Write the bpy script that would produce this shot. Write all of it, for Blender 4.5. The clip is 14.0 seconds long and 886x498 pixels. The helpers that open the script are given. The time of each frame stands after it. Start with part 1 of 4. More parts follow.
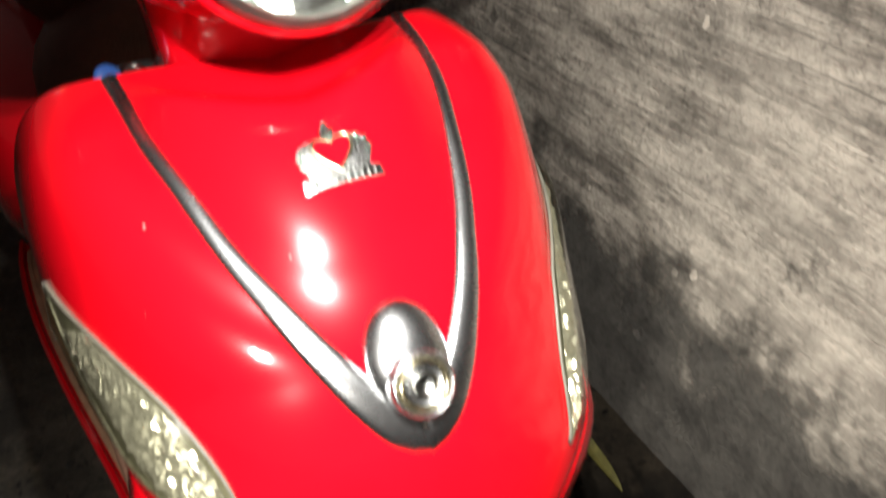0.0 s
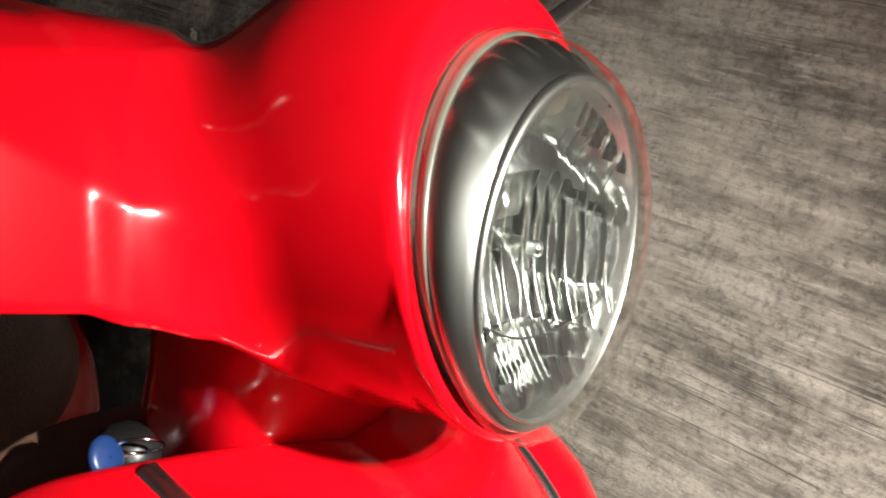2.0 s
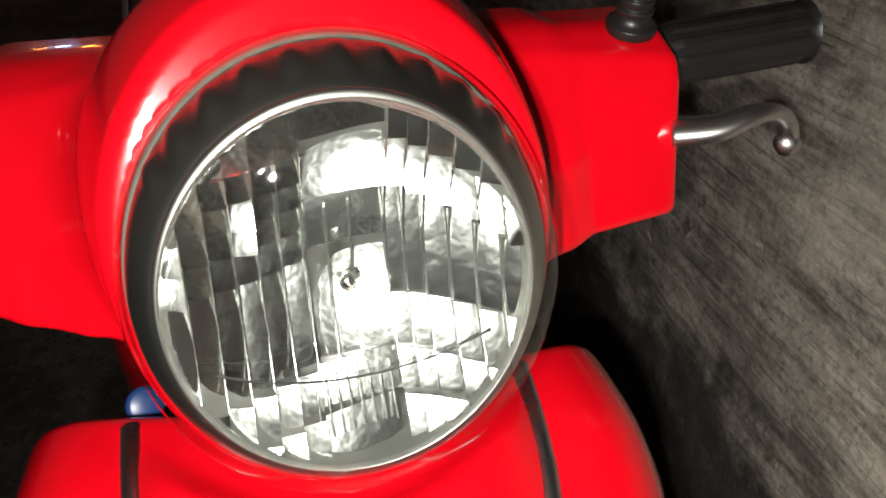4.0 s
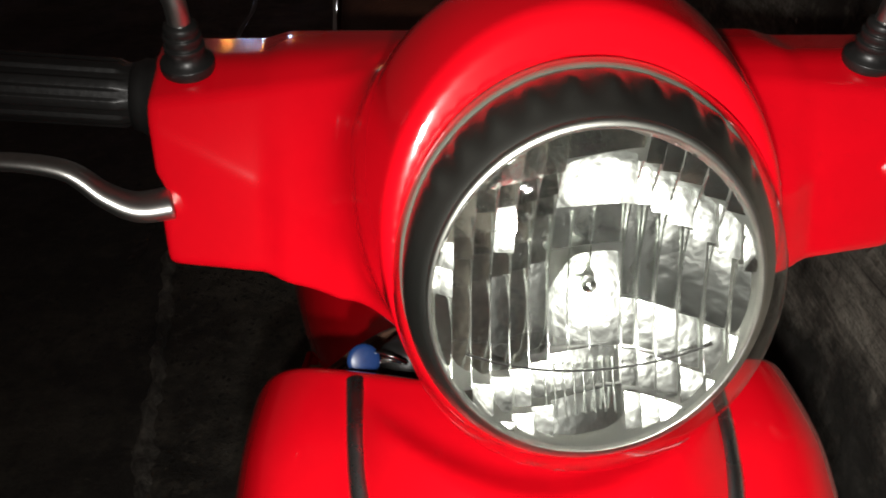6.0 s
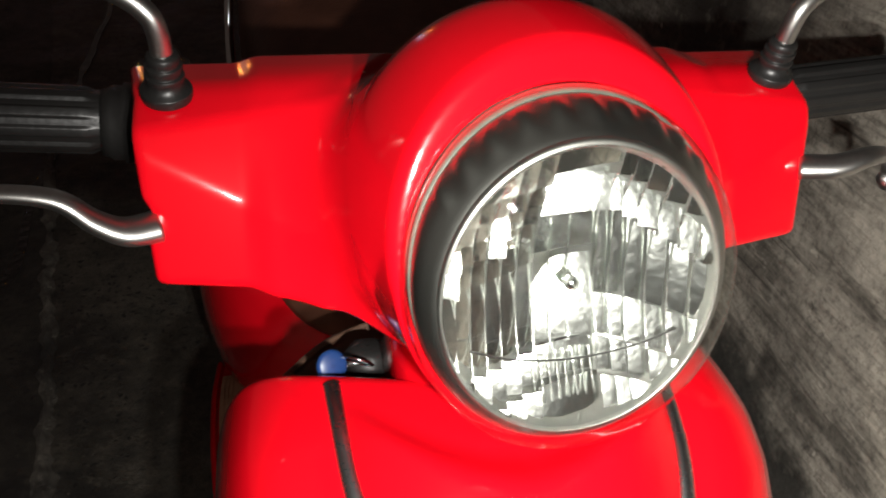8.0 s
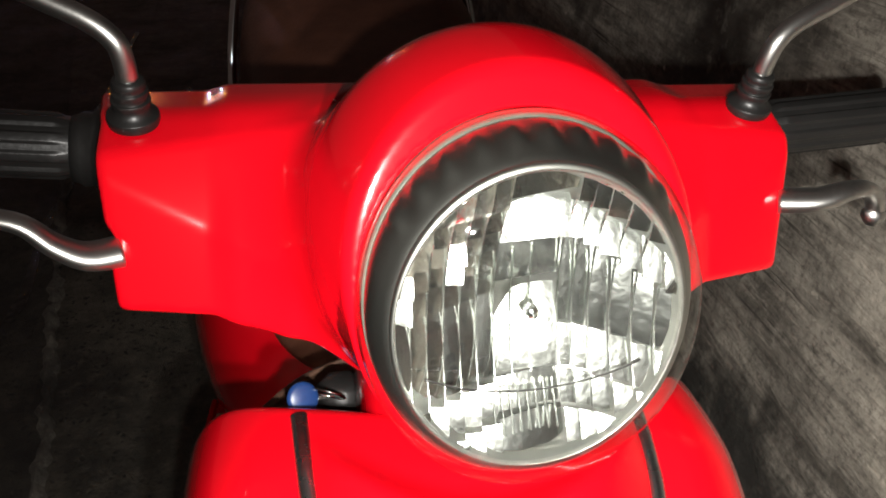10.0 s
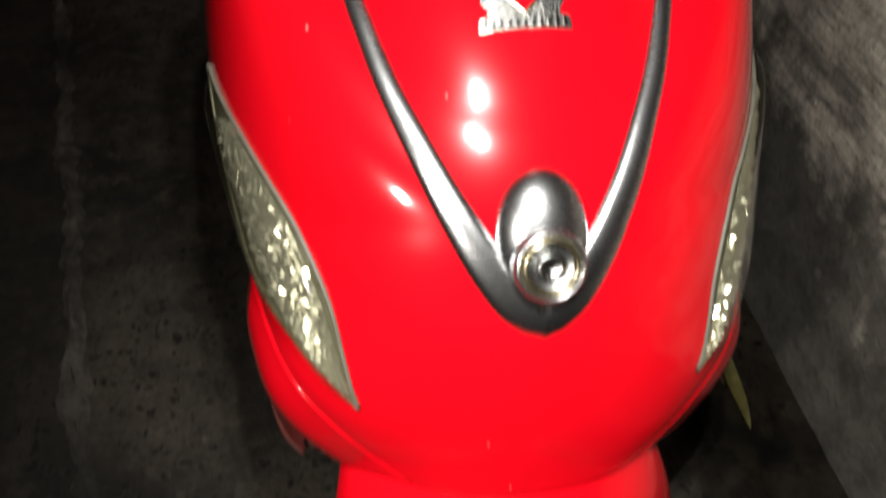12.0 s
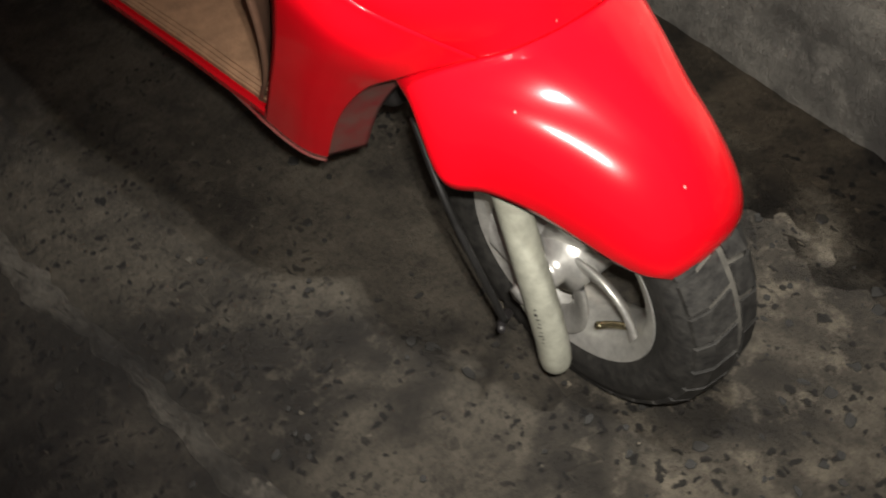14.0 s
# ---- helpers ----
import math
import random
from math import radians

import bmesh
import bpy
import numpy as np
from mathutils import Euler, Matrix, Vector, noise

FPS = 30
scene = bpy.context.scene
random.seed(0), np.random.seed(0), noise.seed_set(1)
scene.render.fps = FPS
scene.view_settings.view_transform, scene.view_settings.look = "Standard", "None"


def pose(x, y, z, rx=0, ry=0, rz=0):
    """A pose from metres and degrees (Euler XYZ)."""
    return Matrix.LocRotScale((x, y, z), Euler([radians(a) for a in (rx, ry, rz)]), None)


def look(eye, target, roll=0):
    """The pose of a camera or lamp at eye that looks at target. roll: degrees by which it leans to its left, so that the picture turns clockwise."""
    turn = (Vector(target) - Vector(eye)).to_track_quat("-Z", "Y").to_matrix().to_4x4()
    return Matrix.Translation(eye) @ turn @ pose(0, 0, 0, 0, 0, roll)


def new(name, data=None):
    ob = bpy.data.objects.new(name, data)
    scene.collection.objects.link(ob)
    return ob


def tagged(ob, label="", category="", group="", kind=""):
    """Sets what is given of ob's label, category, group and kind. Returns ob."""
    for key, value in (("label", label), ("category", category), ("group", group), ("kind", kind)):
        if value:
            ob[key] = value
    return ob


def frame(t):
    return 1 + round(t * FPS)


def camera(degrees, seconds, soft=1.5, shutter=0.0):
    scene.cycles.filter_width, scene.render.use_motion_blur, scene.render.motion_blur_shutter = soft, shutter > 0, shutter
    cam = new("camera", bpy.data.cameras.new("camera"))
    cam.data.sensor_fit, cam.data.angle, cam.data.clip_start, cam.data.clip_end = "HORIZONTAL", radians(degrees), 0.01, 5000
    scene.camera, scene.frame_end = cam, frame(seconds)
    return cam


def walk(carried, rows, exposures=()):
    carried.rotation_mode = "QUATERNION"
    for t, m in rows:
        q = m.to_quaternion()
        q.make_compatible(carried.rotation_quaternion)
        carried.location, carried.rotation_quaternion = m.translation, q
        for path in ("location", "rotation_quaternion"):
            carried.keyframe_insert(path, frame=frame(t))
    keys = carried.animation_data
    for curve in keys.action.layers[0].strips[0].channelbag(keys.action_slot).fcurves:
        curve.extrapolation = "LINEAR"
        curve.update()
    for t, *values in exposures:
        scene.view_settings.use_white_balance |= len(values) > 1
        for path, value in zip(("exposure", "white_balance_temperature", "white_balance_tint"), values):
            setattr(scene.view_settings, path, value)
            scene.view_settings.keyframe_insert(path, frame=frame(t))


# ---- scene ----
cam = camera(54.0, 14.0, soft=1.8, shutter=0.5)
PATH = [
    (0, (-0.1701, -0.316, 1.0305), (0.1922, 0.4182, 0.4562), -2.44),
    (0.2, (-0.1615, -0.2714, 1.0486), (0.2106, 0.4671, 0.4863), -2.86),
    (0.5, (-0.136, -0.2112, 1.0513), (0.2106, 0.551, 0.5045), -3.03),
    (0.75, (-0.1992, -0.1534, 1.0491), (0.2571, 0.5845, 0.5518), 0.9),
    (1.0, (-0.3188, -0.0527, 1.0252), (0.3636, 0.5612, 0.6283), 7.71),
    (1.25, (-0.3714, 0.0298, 0.9994), (0.4511, 0.5077, 0.6911), 12.48),
    (1.5, (-0.4099, 0.0665, 1.0105), (0.4485, 0.4962, 0.7304), 12.11),
    (2.0, (-0.3496, 0.0197, 1.0109), (0.4343, 0.586, 0.7564), 13.43),
    (2.5, (-0.365, 0.0061, 1.0242), (0.4618, 0.5183, 0.7916), 11.96),
    (2.7, (-0.3149, -0.0289, 1.0012), (0.4759, 0.569, 0.8706), 15.17),
    (3.1, (-0.1136, -0.0816, 1.0819), (0.3168, 0.7174, 0.6619), 1.73),
    (3.6, (-0.0194, -0.0917, 1.1004), (0.1813, 0.7628, 0.6213), -2.97),
    (5, (-0.0432, -0.09, 1.1292), (0.1048, 0.7411, 0.593), -0.46),
    (5.5, (-0.055, -0.1131, 1.1371), (0.004, 0.7301, 0.6027), 1.46),
    (6, (-0.0732, -0.1137, 1.1416), (-0.0521, 0.7392, 0.62), -0.38),
    (6.5, (-0.1101, -0.1307, 1.1553), (-0.0452, 0.7129, 0.6223), -1.29),
    (7, (-0.1665, -0.1298, 1.1623), (-0.0175, 0.6987, 0.6225), 0.33),
    (7.5, (-0.1626, -0.1333, 1.1628), (0.0057, 0.6962, 0.6303), 1.02),
    (8, (-0.1444, -0.1406, 1.1682), (0.0337, 0.6943, 0.6474), 2.24),
    (8.2, (-0.1384, -0.1443, 1.168), (0.046, 0.6953, 0.657), 2.55),
    (10.3, (-0.109, -0.1438, 1.1515), (0.0504, 0.7205, 0.6745), 2.07),
    (10.5, (-0.1069, -0.1482, 1.1464), (0.0555, 0.7079, 0.6558), 1.9),
    (11, (-0.1157, -0.1793, 1.1048), (0.0528, 0.6427, 0.561), 1.7),
    (11.3, (-0.1202, -0.2111, 1.0631), (0.0418, 0.5932, 0.4913), 2.74),
    (11.5, (-0.1285, -0.2264, 1.0566), (0.0367, 0.5365, 0.4315), 3.43),
    (11.8, (-0.1387, -0.2618, 1.0139), (0.0232, 0.4749, 0.3573), 3.74),
    (12, (-0.1326, -0.2872, 1.0021), (-0.0026, 0.4176, 0.3048), 2.14),
    (12.2, (-0.1498, -0.318, 0.9866), (-0.0243, 0.3615, 0.2637), 2.7),
    (12.5, (-0.1737, -0.3631, 0.961), (-0.0315, 0.2762, 0.2053), 2.01),
    (12.6, (-0.1788, -0.3779, 0.9481), (-0.0299, 0.2579, 0.1908), 1.37),
    (13, (-0.239, -0.395, 0.9291), (-0.0322, 0.1786, 0.1365), 0.96),
    (13.3, (-0.3232, -0.4254, 0.9135), (-0.0553, 0.1156, 0.1163), -0.5),
    (13.5, (-0.3612, -0.4345, 0.9105), (-0.0725, 0.0852, 0.1064), -2.22),
    (14, (-0.4282, -0.3986, 0.9202), (-0.0996, 0.1111, 0.1251), -6.98),
]
EXPOSURES = [(0.0, 0.1), (1.0, -0.1), (2.0, 0.0), (2.7, -0.25), (4.8, -0.9), (6.0, -1.0), (7.0, -0.4), (8.0, -0.3), (10.5, -0.2), (11.0, -0.6), (11.5, -0.65), (12.0, -0.85), (12.5, -0.35), (13.5, 0.0), (14.0, 0.1)]
walk(cam, [(t, look(eye, target, roll)) for t, eye, target, roll in PATH], EXPOSURES)

# ---------------- night sky and the phone's lamp ----------------
world = bpy.data.worlds.new("night")
scene.world = world
world.use_nodes = True
world.node_tree.nodes["Background"].inputs[0].default_value = (0.57, 0.41, 0.36, 1)
world.node_tree.nodes["Background"].inputs[1].default_value = 0.078


def lamp(name, place, watts, size, colour, aim, cone):
    d = bpy.data.lights.new(name, "SPOT")
    d.energy, d.shadow_soft_size, d.color = watts, size, colour
    d.spot_size, d.spot_blend = radians(cone), 1.0
    ob = new(name, d)
    ob.matrix_basis = look(place, aim)
    return ob


# the phone's moving twin light as fixed lamps: at its usual place in front of the lamp, and an added second pair at its
# low place by the wheel
for place in ((-0.100, -0.190, 1.142), (-0.070, -0.196, 1.114)):
    lamp("torch_light", Vector(place), 31, 0.006, (1.0, 0.97, 0.92), Vector((0.13, 0.24, 0.63)), 122)
for place in ((-0.409, -0.396, 0.945), (-0.388, -0.404, 0.936)):
    lamp("torch_light", Vector(place), 25, 0.006, (1.0, 0.95, 0.87), Vector((0.12, -0.10, 0.12)), 106)


# ---------------- materials ----------------
def material(name, base, rough=0.5, metal=0.0, coat=0.0, grain=0.0, scale=20.0, bump=0.0, bump_scale=200.0, other=None, spec=0.5, stretch=None):
    m = bpy.data.materials.new(name)
    m.use_nodes = True
    nt = m.node_tree
    p = nt.nodes["Principled BSDF"]
    p.inputs["Base Color"].default_value = (*base, 1)
    p.inputs["Roughness"].default_value = rough
    p.inputs["Metallic"].default_value = metal
    p.inputs["Coat Weight"].default_value = coat
    p.inputs["Coat Roughness"].default_value = 0.05
    p.inputs["Specular IOR Level"].default_value = spec
    tc = nt.nodes.new("ShaderNodeTexCoord")
    vec = tc.outputs["Object"]
    if stretch:
        mp = nt.nodes.new("ShaderNodeMapping")
        mp.inputs["Scale"].default_value = stretch
        nt.links.new(vec, mp.inputs["Vector"])
        vec = mp.outputs["Vector"]
    if grain:
        n = nt.nodes.new("ShaderNodeTexNoise")
        n.inputs["Scale"].default_value, n.inputs["Detail"].default_value = scale, 8
        n.inputs["Roughness"].default_value = 0.65
        nt.links.new(vec, n.inputs["Vector"])
        mix = nt.nodes.new("ShaderNodeMix")
        mix.data_type = "RGBA"
        o = other or tuple(c * (1 - grain) for c in base)
        mix.inputs[6].default_value, mix.inputs[7].default_value = (*base, 1), (*o, 1)
        ramp = nt.nodes.new("ShaderNodeMapRange")
        ramp.inputs[1].default_value, ramp.inputs[2].default_value = 0.35, 0.7
        nt.links.new(n.outputs["Fac"], ramp.inputs[0])
        nt.links.new(ramp.outputs[0], mix.inputs[0])
        nt.links.new(mix.outputs[2], p.inputs["Base Color"])
        rr = nt.nodes.new("ShaderNodeMapRange")
        rr.inputs[3].default_value, rr.inputs[4].default_value = rough * 0.85, min(1, rough * 1.25)
        nt.links.new(n.outputs["Fac"], rr.inputs[0])
        nt.links.new(rr.outputs[0], p.inputs["Roughness"])
    if bump:
        n2 = nt.nodes.new("ShaderNodeTexNoise")
        n2.inputs["Scale"].default_value, n2.inputs["Detail"].default_value = bump_scale, 4
        nt.links.new(vec, n2.inputs["Vector"])
        b = nt.nodes.new("ShaderNodeBump")
        b.inputs["Strength"].default_value, b.inputs["Distance"].default_value = bump, 0.002
        nt.links.new(n2.outputs["Fac"], b.inputs["Height"])
        nt.links.new(b.outputs["Normal"], p.inputs["Normal"])
    return m


RED = material("red paint", (0.60, 0.0022, 0.0085), 0.22, coat=1.0, grain=0.15, scale=9, spec=0.07)


def speckled(m, density):
    """Sparse pale dust specks and tiny scratches over a paint."""
    nt = m.node_tree
    p = nt.nodes["Principled BSDF"]
    old = p.inputs["Base Color"].links[0].from_socket
    tc, vor, mp, sep, near, rare, both, mix = [nt.nodes.new("ShaderNode" + k) for k in ("TexCoord", "TexVoronoi", "Mapping", "SeparateColor", "MapRange", "MapRange", "Math", "Mix")]
    mp.inputs["Scale"].default_value = (1.0, 0.8, 0.45)
    vor.inputs["Scale"].default_value = 62
    nt.links.new(tc.outputs["Object"], mp.inputs["Vector"])
    nt.links.new(mp.outputs["Vector"], vor.inputs["Vector"])
    nt.links.new(vor.outputs["Color"], sep.inputs[0])
    near.inputs[1].default_value, near.inputs[2].default_value, near.inputs[3].default_value, near.inputs[4].default_value = 0.03, 0.085, 0.55, 0.0
    rare.inputs[1].default_value, rare.inputs[2].default_value = 1 - density, 1 - density * 0.5
    nt.links.new(vor.outputs["Distance"], near.inputs[0])
    nt.links.new(sep.outputs[0], rare.inputs[0])
    both.operation = "MULTIPLY"
    nt.links.new(near.outputs[0], both.inputs[0])
    nt.links.new(rare.outputs[0], both.inputs[1])
    mix.data_type = "RGBA"
    mix.inputs[7].default_value = (0.75, 0.42, 0.38, 1)
    nt.links.new(both.outputs[0], mix.inputs[0])
    nt.links.new(old, mix.inputs[6])
    nt.links.new(mix.outputs[2], p.inputs["Base Color"])


speckled(RED, 0.17)
RED.node_tree.nodes["Principled BSDF"].inputs["Coat Roughness"].default_value = 0.075
RED_IN = material("red plastic", (0.55, 0.004, 0.010), 0.4, grain=0.2, scale=14, coat=0.3)
CHROME = material("chrome", (0.80, 0.81, 0.80), 0.11, metal=1.0, grain=0.25, scale=60)
TRIM = material("worn chrome trim", (0.62, 0.635, 0.64), 0.26, metal=1.0, grain=0.35, scale=45, bump=0.06)
POLISHED = material("polished aluminium", (0.62, 0.61, 0.58), 0.33, metal=1.0, grain=0.3, scale=70, bump=0.05)
STEEL = material("cast aluminium", (0.74, 0.73, 0.69), 0.30, metal=0.7, grain=0.3, scale=80, bump=0.1)
FORK = material("grey painted fork", (0.33, 0.33, 0.27), 0.42, grain=0.35, scale=60, bump=0.1, coat=0.2)
RUBBER = material("black rubber", (0.012, 0.0115, 0.011), 0.38, grain=0.4, scale=50, bump=0.15, spec=0.5)
TYRE = material("tyre rubber", (0.014, 0.0135, 0.013), 0.62, grain=0.5, scale=70, bump=0.4, other=(0.040, 0.038, 0.034), spec=0.22)
DUST = material("dried dirt", (0.085, 0.079, 0.066), 0.9, grain=0.5, scale=60, bump=0.4)
DARK = material("dark metal", (0.02, 0.018, 0.018), 0.4, grain=0.3, scale=40)
LEATHER = material("brown leather", (0.125, 0.046, 0.027), 0.42, grain=0.35, scale=30, bump=0.35, bump_scale=260)
MAT = material("brown mat", (0.42, 0.245, 0.145), 0.6, grain=0.4, scale=40, bump=0.3)
WORN = material("worn paint edge", (0.34, 0.20, 0.16), 0.6, grain=0.5, scale=120)
BROWN = material("brown plastic", (0.16, 0.085, 0.055), 0.5, grain=0.35, scale=30, bump=0.2)
DUSTY = material("dusty red plastic", (0.20, 0.022, 0.022), 0.7, grain=0.6, scale=35, other=(0.13, 0.07, 0.055))
BLUE = material("blue plastic", (0.011, 0.036, 0.13), 0.35, grain=0.2, scale=90)
GOLD = material("pale gold metal", (0.62, 0.55, 0.36), 0.25, metal=1.0, grain=0.3, scale=200)
BADGE = material("dark chrome", (0.30, 0.30, 0.285), 0.25, metal=1.0, grain=0.5, scale=160, bump=0.3, bump_scale=600)


def concrete(name, a, b, dark, stretch, bump, chip, chips_where, streaks):
    """Concrete: two tones in (stretched) patches, dark stains, fine grain, and dark stone chips in places."""
    m = material(name, a, 0.82)
    nt = m.node_tree
    p = nt.nodes["Principled BSDF"]
    tc = nt.nodes.new("ShaderNodeTexCoord")

    def noise_node(scale, detail, rough, st=None):
        n = nt.nodes.new("ShaderNodeTexNoise")
        n.inputs["Scale"].default_value, n.inputs["Detail"].default_value, n.inputs["Roughness"].default_value = scale, detail, rough
        vec = tc.outputs["Object"]
        if st:
            mp = nt.nodes.new("ShaderNodeMapping")
            mp.inputs["Scale"].default_value = st
            mp.inputs["Rotation"].default_value = (radians(3), 0, 0)
            nt.links.new(vec, mp.inputs["Vector"])
            vec = mp.outputs["Vector"]
        nt.links.new(vec, n.inputs["Vector"])
        return n.outputs["Fac"]

    def ranged(fac, lo, hi, amount):
        r = nt.nodes.new("ShaderNodeMapRange")
        r.inputs[1].default_value, r.inputs[2].default_value, r.inputs[3].default_value, r.inputs[4].default_value = lo, hi, 0, amount
        nt.links.new(fac, r.inputs[0])
        return r.outputs[0]

    def times(x, y):
        q = nt.nodes.new("ShaderNodeMath")
        q.operation = "MULTIPLY"
        nt.links.new(x, q.inputs[0])
        nt.links.new(y, q.inputs[1])
        return q.outputs[0]

    def mixed(base, fac, colour):
        x = nt.nodes.new("ShaderNodeMix")
        x.data_type = "RGBA"
        x.inputs[7].default_value = (*colour, 1)
        nt.links.new(fac, x.inputs[0])
        if isinstance(base, tuple):
            x.inputs[6].default_value = (*base, 1)
        else:
            nt.links.new(base, x.inputs[6])
        return x.outputs[2]

    patch = noise_node(5.0, 8, 0.62, stretch)
    fine = noise_node(105, 9, 0.74)
    blot = noise_node(2.6, 7, 0.6)
    c = mixed(a, ranged(patch, 0.40, 0.62, 1.0), b)
    line = None
    if streaks:
        line = noise_node(8.0, 8, 0.68, (1.0, 2.0, 17.0))
        thin = noise_node(5.0, 4, 0.5, (1.0, 0.5, 34.0))
        where = noise_node(3.1, 4, 0.6)
        c = mixed(c, ranged(line, 0.52, 0.68, 0.55), dark)
        c = mixed(c, ranged(line, 0.47, 0.33, 0.5), tuple(min(1, v * 1.45) for v in a))
        c = mixed(c, times(ranged(thin, 0.61, 0.635, 0.75), ranged(where, 0.45, 0.6, 1.0)), tuple(v * 0.6 for v in dark))
    c = mixed(c, ranged(fine, 0.48, 0.66, 0.65), dark)
    c = mixed(c, ranged(blot, 0.50, 0.62, 0.85), dark)
    big = noise_node(1.25, 6, 0.65)
    c = mixed(c, ranged(big, 0.50, 0.62, 0.72 if streaks else 0.5), dark)
    c = mixed(c, ranged(big, 0.46, 0.34, 0.45), tuple(min(1, v * 1.35) for v in a))
    mid = noise_node(19, 9, 0.72)
    c = mixed(c, ranged(mid, 0.51, 0.64, 0.25 if streaks else 0.6), dark)
    c = mixed(c, ranged(mid, 0.47, 0.36, 0.2 if streaks else 0.45), tuple(min(1, v * 1.5) for v in a))
    vor = nt.nodes.new("ShaderNodeTexVoronoi")
    vor.inputs["Scale"].default_value = chip
    warp = nt.nodes.new("ShaderNodeMix")
    warp.data_type = "VECTOR"
    warp.inputs[0].default_value = 0.045
    wn = nt.nodes.new("ShaderNodeTexNoise")
    wn.inputs["Scale"].default_value = 30
    wn.inputs["Detail"].default_value = 4
    nt.links.new(tc.outputs["Object"], wn.inputs["Vector"])
    nt.links.new(tc.outputs["Object"], warp.inputs[4])
    nt.links.new(wn.outputs["Color"], warp.inputs[5])
    nt.links.new(warp.outputs[1], vor.inputs["Vector"])
    sep = nt.nodes.new("ShaderNodeSeparateColor")
    nt.links.new(vor.outputs["Color"], sep.inputs[0])
    spot = times(times(ranged(vor.outputs["Distance"], 0.38, 0.26, 1.0), ranged(sep.outputs[0], 0.56, 0.60, 1.0)), ranged(noise_node(1.7, 4, 0.6), chips_where, chips_where + 0.08, 0.95))
    c = mixed(c, spot, tuple(v * 0.5 for v in dark))
    pale = times(times(ranged(vor.outputs["Distance"], 0.24, 0.18, 1.0), ranged(sep.outputs[1], 0.965, 0.975, 1.0)), ranged(fine, 0.3, 0.5, 0.8))
    c = mixed(c, pale, tuple(min(1, v * 1.5) for v in a))
    nt.links.new(c, p.inputs["Base Color"])
    rr = nt.nodes.new("ShaderNodeMapRange")
    rr.inputs[1].default_value, rr.inputs[2].default_value, rr.inputs[3].default_value, rr.inputs[4].default_value = 0.4, 0.7, 0.9, 0.55
    nt.links.new(blot, rr.inputs[0])
    nt.links.new(rr.outputs[0], p.inputs["Roughness"])
    h = nt.nodes.new("ShaderNodeMath")
    h.operation = "SUBTRACT"
    nt.links.new(line if line else fine, h.inputs[0])
    nt.links.new(spot, h.inputs[1])
    b1 = nt.nodes.new("ShaderNodeBump")
    b1.inputs["Strength"].default_value, b1.inputs["Distance"].default_value = bump, 0.006
    nt.links.new(h.outputs[0], b1.inputs["Height"])
    b2 = nt.nodes.new("ShaderNodeBump")
    b2.inputs["Strength"].default_value, b2.inputs["Distance"].default_value = bump, 0.003
    nt.links.new(fine, b2.inputs["Height"])
    nt.links.new(b1.outputs["Normal"], b2.inputs["Normal"])
    nt.links.new(b2.outputs["Normal"], p.inputs["Normal"])
    return m


SLAB = concrete("dark concrete", (0.052, 0.044, 0.033), (0.026, 0.0215, 0.0158), (0.008, 0.0065, 0.005), (1, 1, 1), 0.7, 80, 0.5, False)
GROUND = concrete("worn concrete ground", (0.092, 0.079, 0.059), (0.044, 0.0375, 0.0275), (0.011, 0.009, 0.0068), (1, 1, 1), 0.7, 74, 0.43, False)
WALL = concrete("board-marked concrete", (0.47, 0.423, 0.352), (0.175, 0.155, 0.127), (0.042, 0.035, 0.028), (1.0, 1.0, 5.0), 0.8, 30, 0.60, True)
# damp wall tone, darkened further to carry the shadow low on the wall
DAMP_SHADE = concrete("damp and shaded concrete", (0.098, 0.090, 0.076), (0.064, 0.058, 0.049), (0.024, 0.021, 0.017), (1.0, 1.0, 1.6), 0.6, 34, 0.60, False)
PATCH = concrete("worn light concrete", (0.205, 0.176, 0.131), (0.115, 0.098, 0.073), (0.020, 0.017, 0.013), (1, 1, 1), 0.8, 70, 0.36, False)
GUTTER = concrete("dark brown strip", (0.046, 0.036, 0.024), (0.018, 0.0138, 0.0092), (0.005, 0.004, 0.003), (1, 1, 1), 0.9, 60, 0.45, False)
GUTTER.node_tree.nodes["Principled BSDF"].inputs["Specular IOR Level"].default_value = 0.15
MORTAR = concrete("mortar ridge", (0.22, 0.197, 0.161), (0.11, 0.098, 0.08), (0.03, 0.026, 0.022), (1, 1, 1), 0.9, 50, 0.6, False)


def glass(name, colour, rough, edge=0.9):
    """A thin clear shell: see-through, with a mirror gloss that grows at grazing angles."""
    m = bpy.data.materials.new(name)
    m.use_nodes = True
    nt = m.node_tree
    nt.nodes.remove(nt.nodes["Principled BSDF"])
    out = nt.nodes["Material Output"]
    clear, gloss, mix, lw, power, scaled = [nt.nodes.new("ShaderNode" + k) for k in ("BsdfTransparent", "BsdfGlossy", "MixShader", "LayerWeight", "Math", "Math")]
    clear.inputs[0].default_value = (*colour, 1)
    gloss.inputs[0].default_value, gloss.inputs["Roughness"].default_value = (1, 1, 1, 1), rough
    lw.inputs[0].default_value = 0.5
    power.operation, scaled.operation = "POWER", "MULTIPLY_ADD"
    power.inputs[1].default_value = 4.0
    scaled.inputs[1].default_value, scaled.inputs[2].default_value = edge, 0.045
    nt.links.new(lw.outputs["Facing"], power.inputs[0])
    nt.links.new(power.outputs[0], scaled.inputs[0])
    nt.links.new(scaled.outputs[0], mix.inputs[0])
    nt.links.new(clear.outputs[0], mix.inputs[1])
    nt.links.new(gloss.outputs[0], mix.inputs[2])
    nt.links.new(mix.outputs[0], out.inputs[0])
    return m


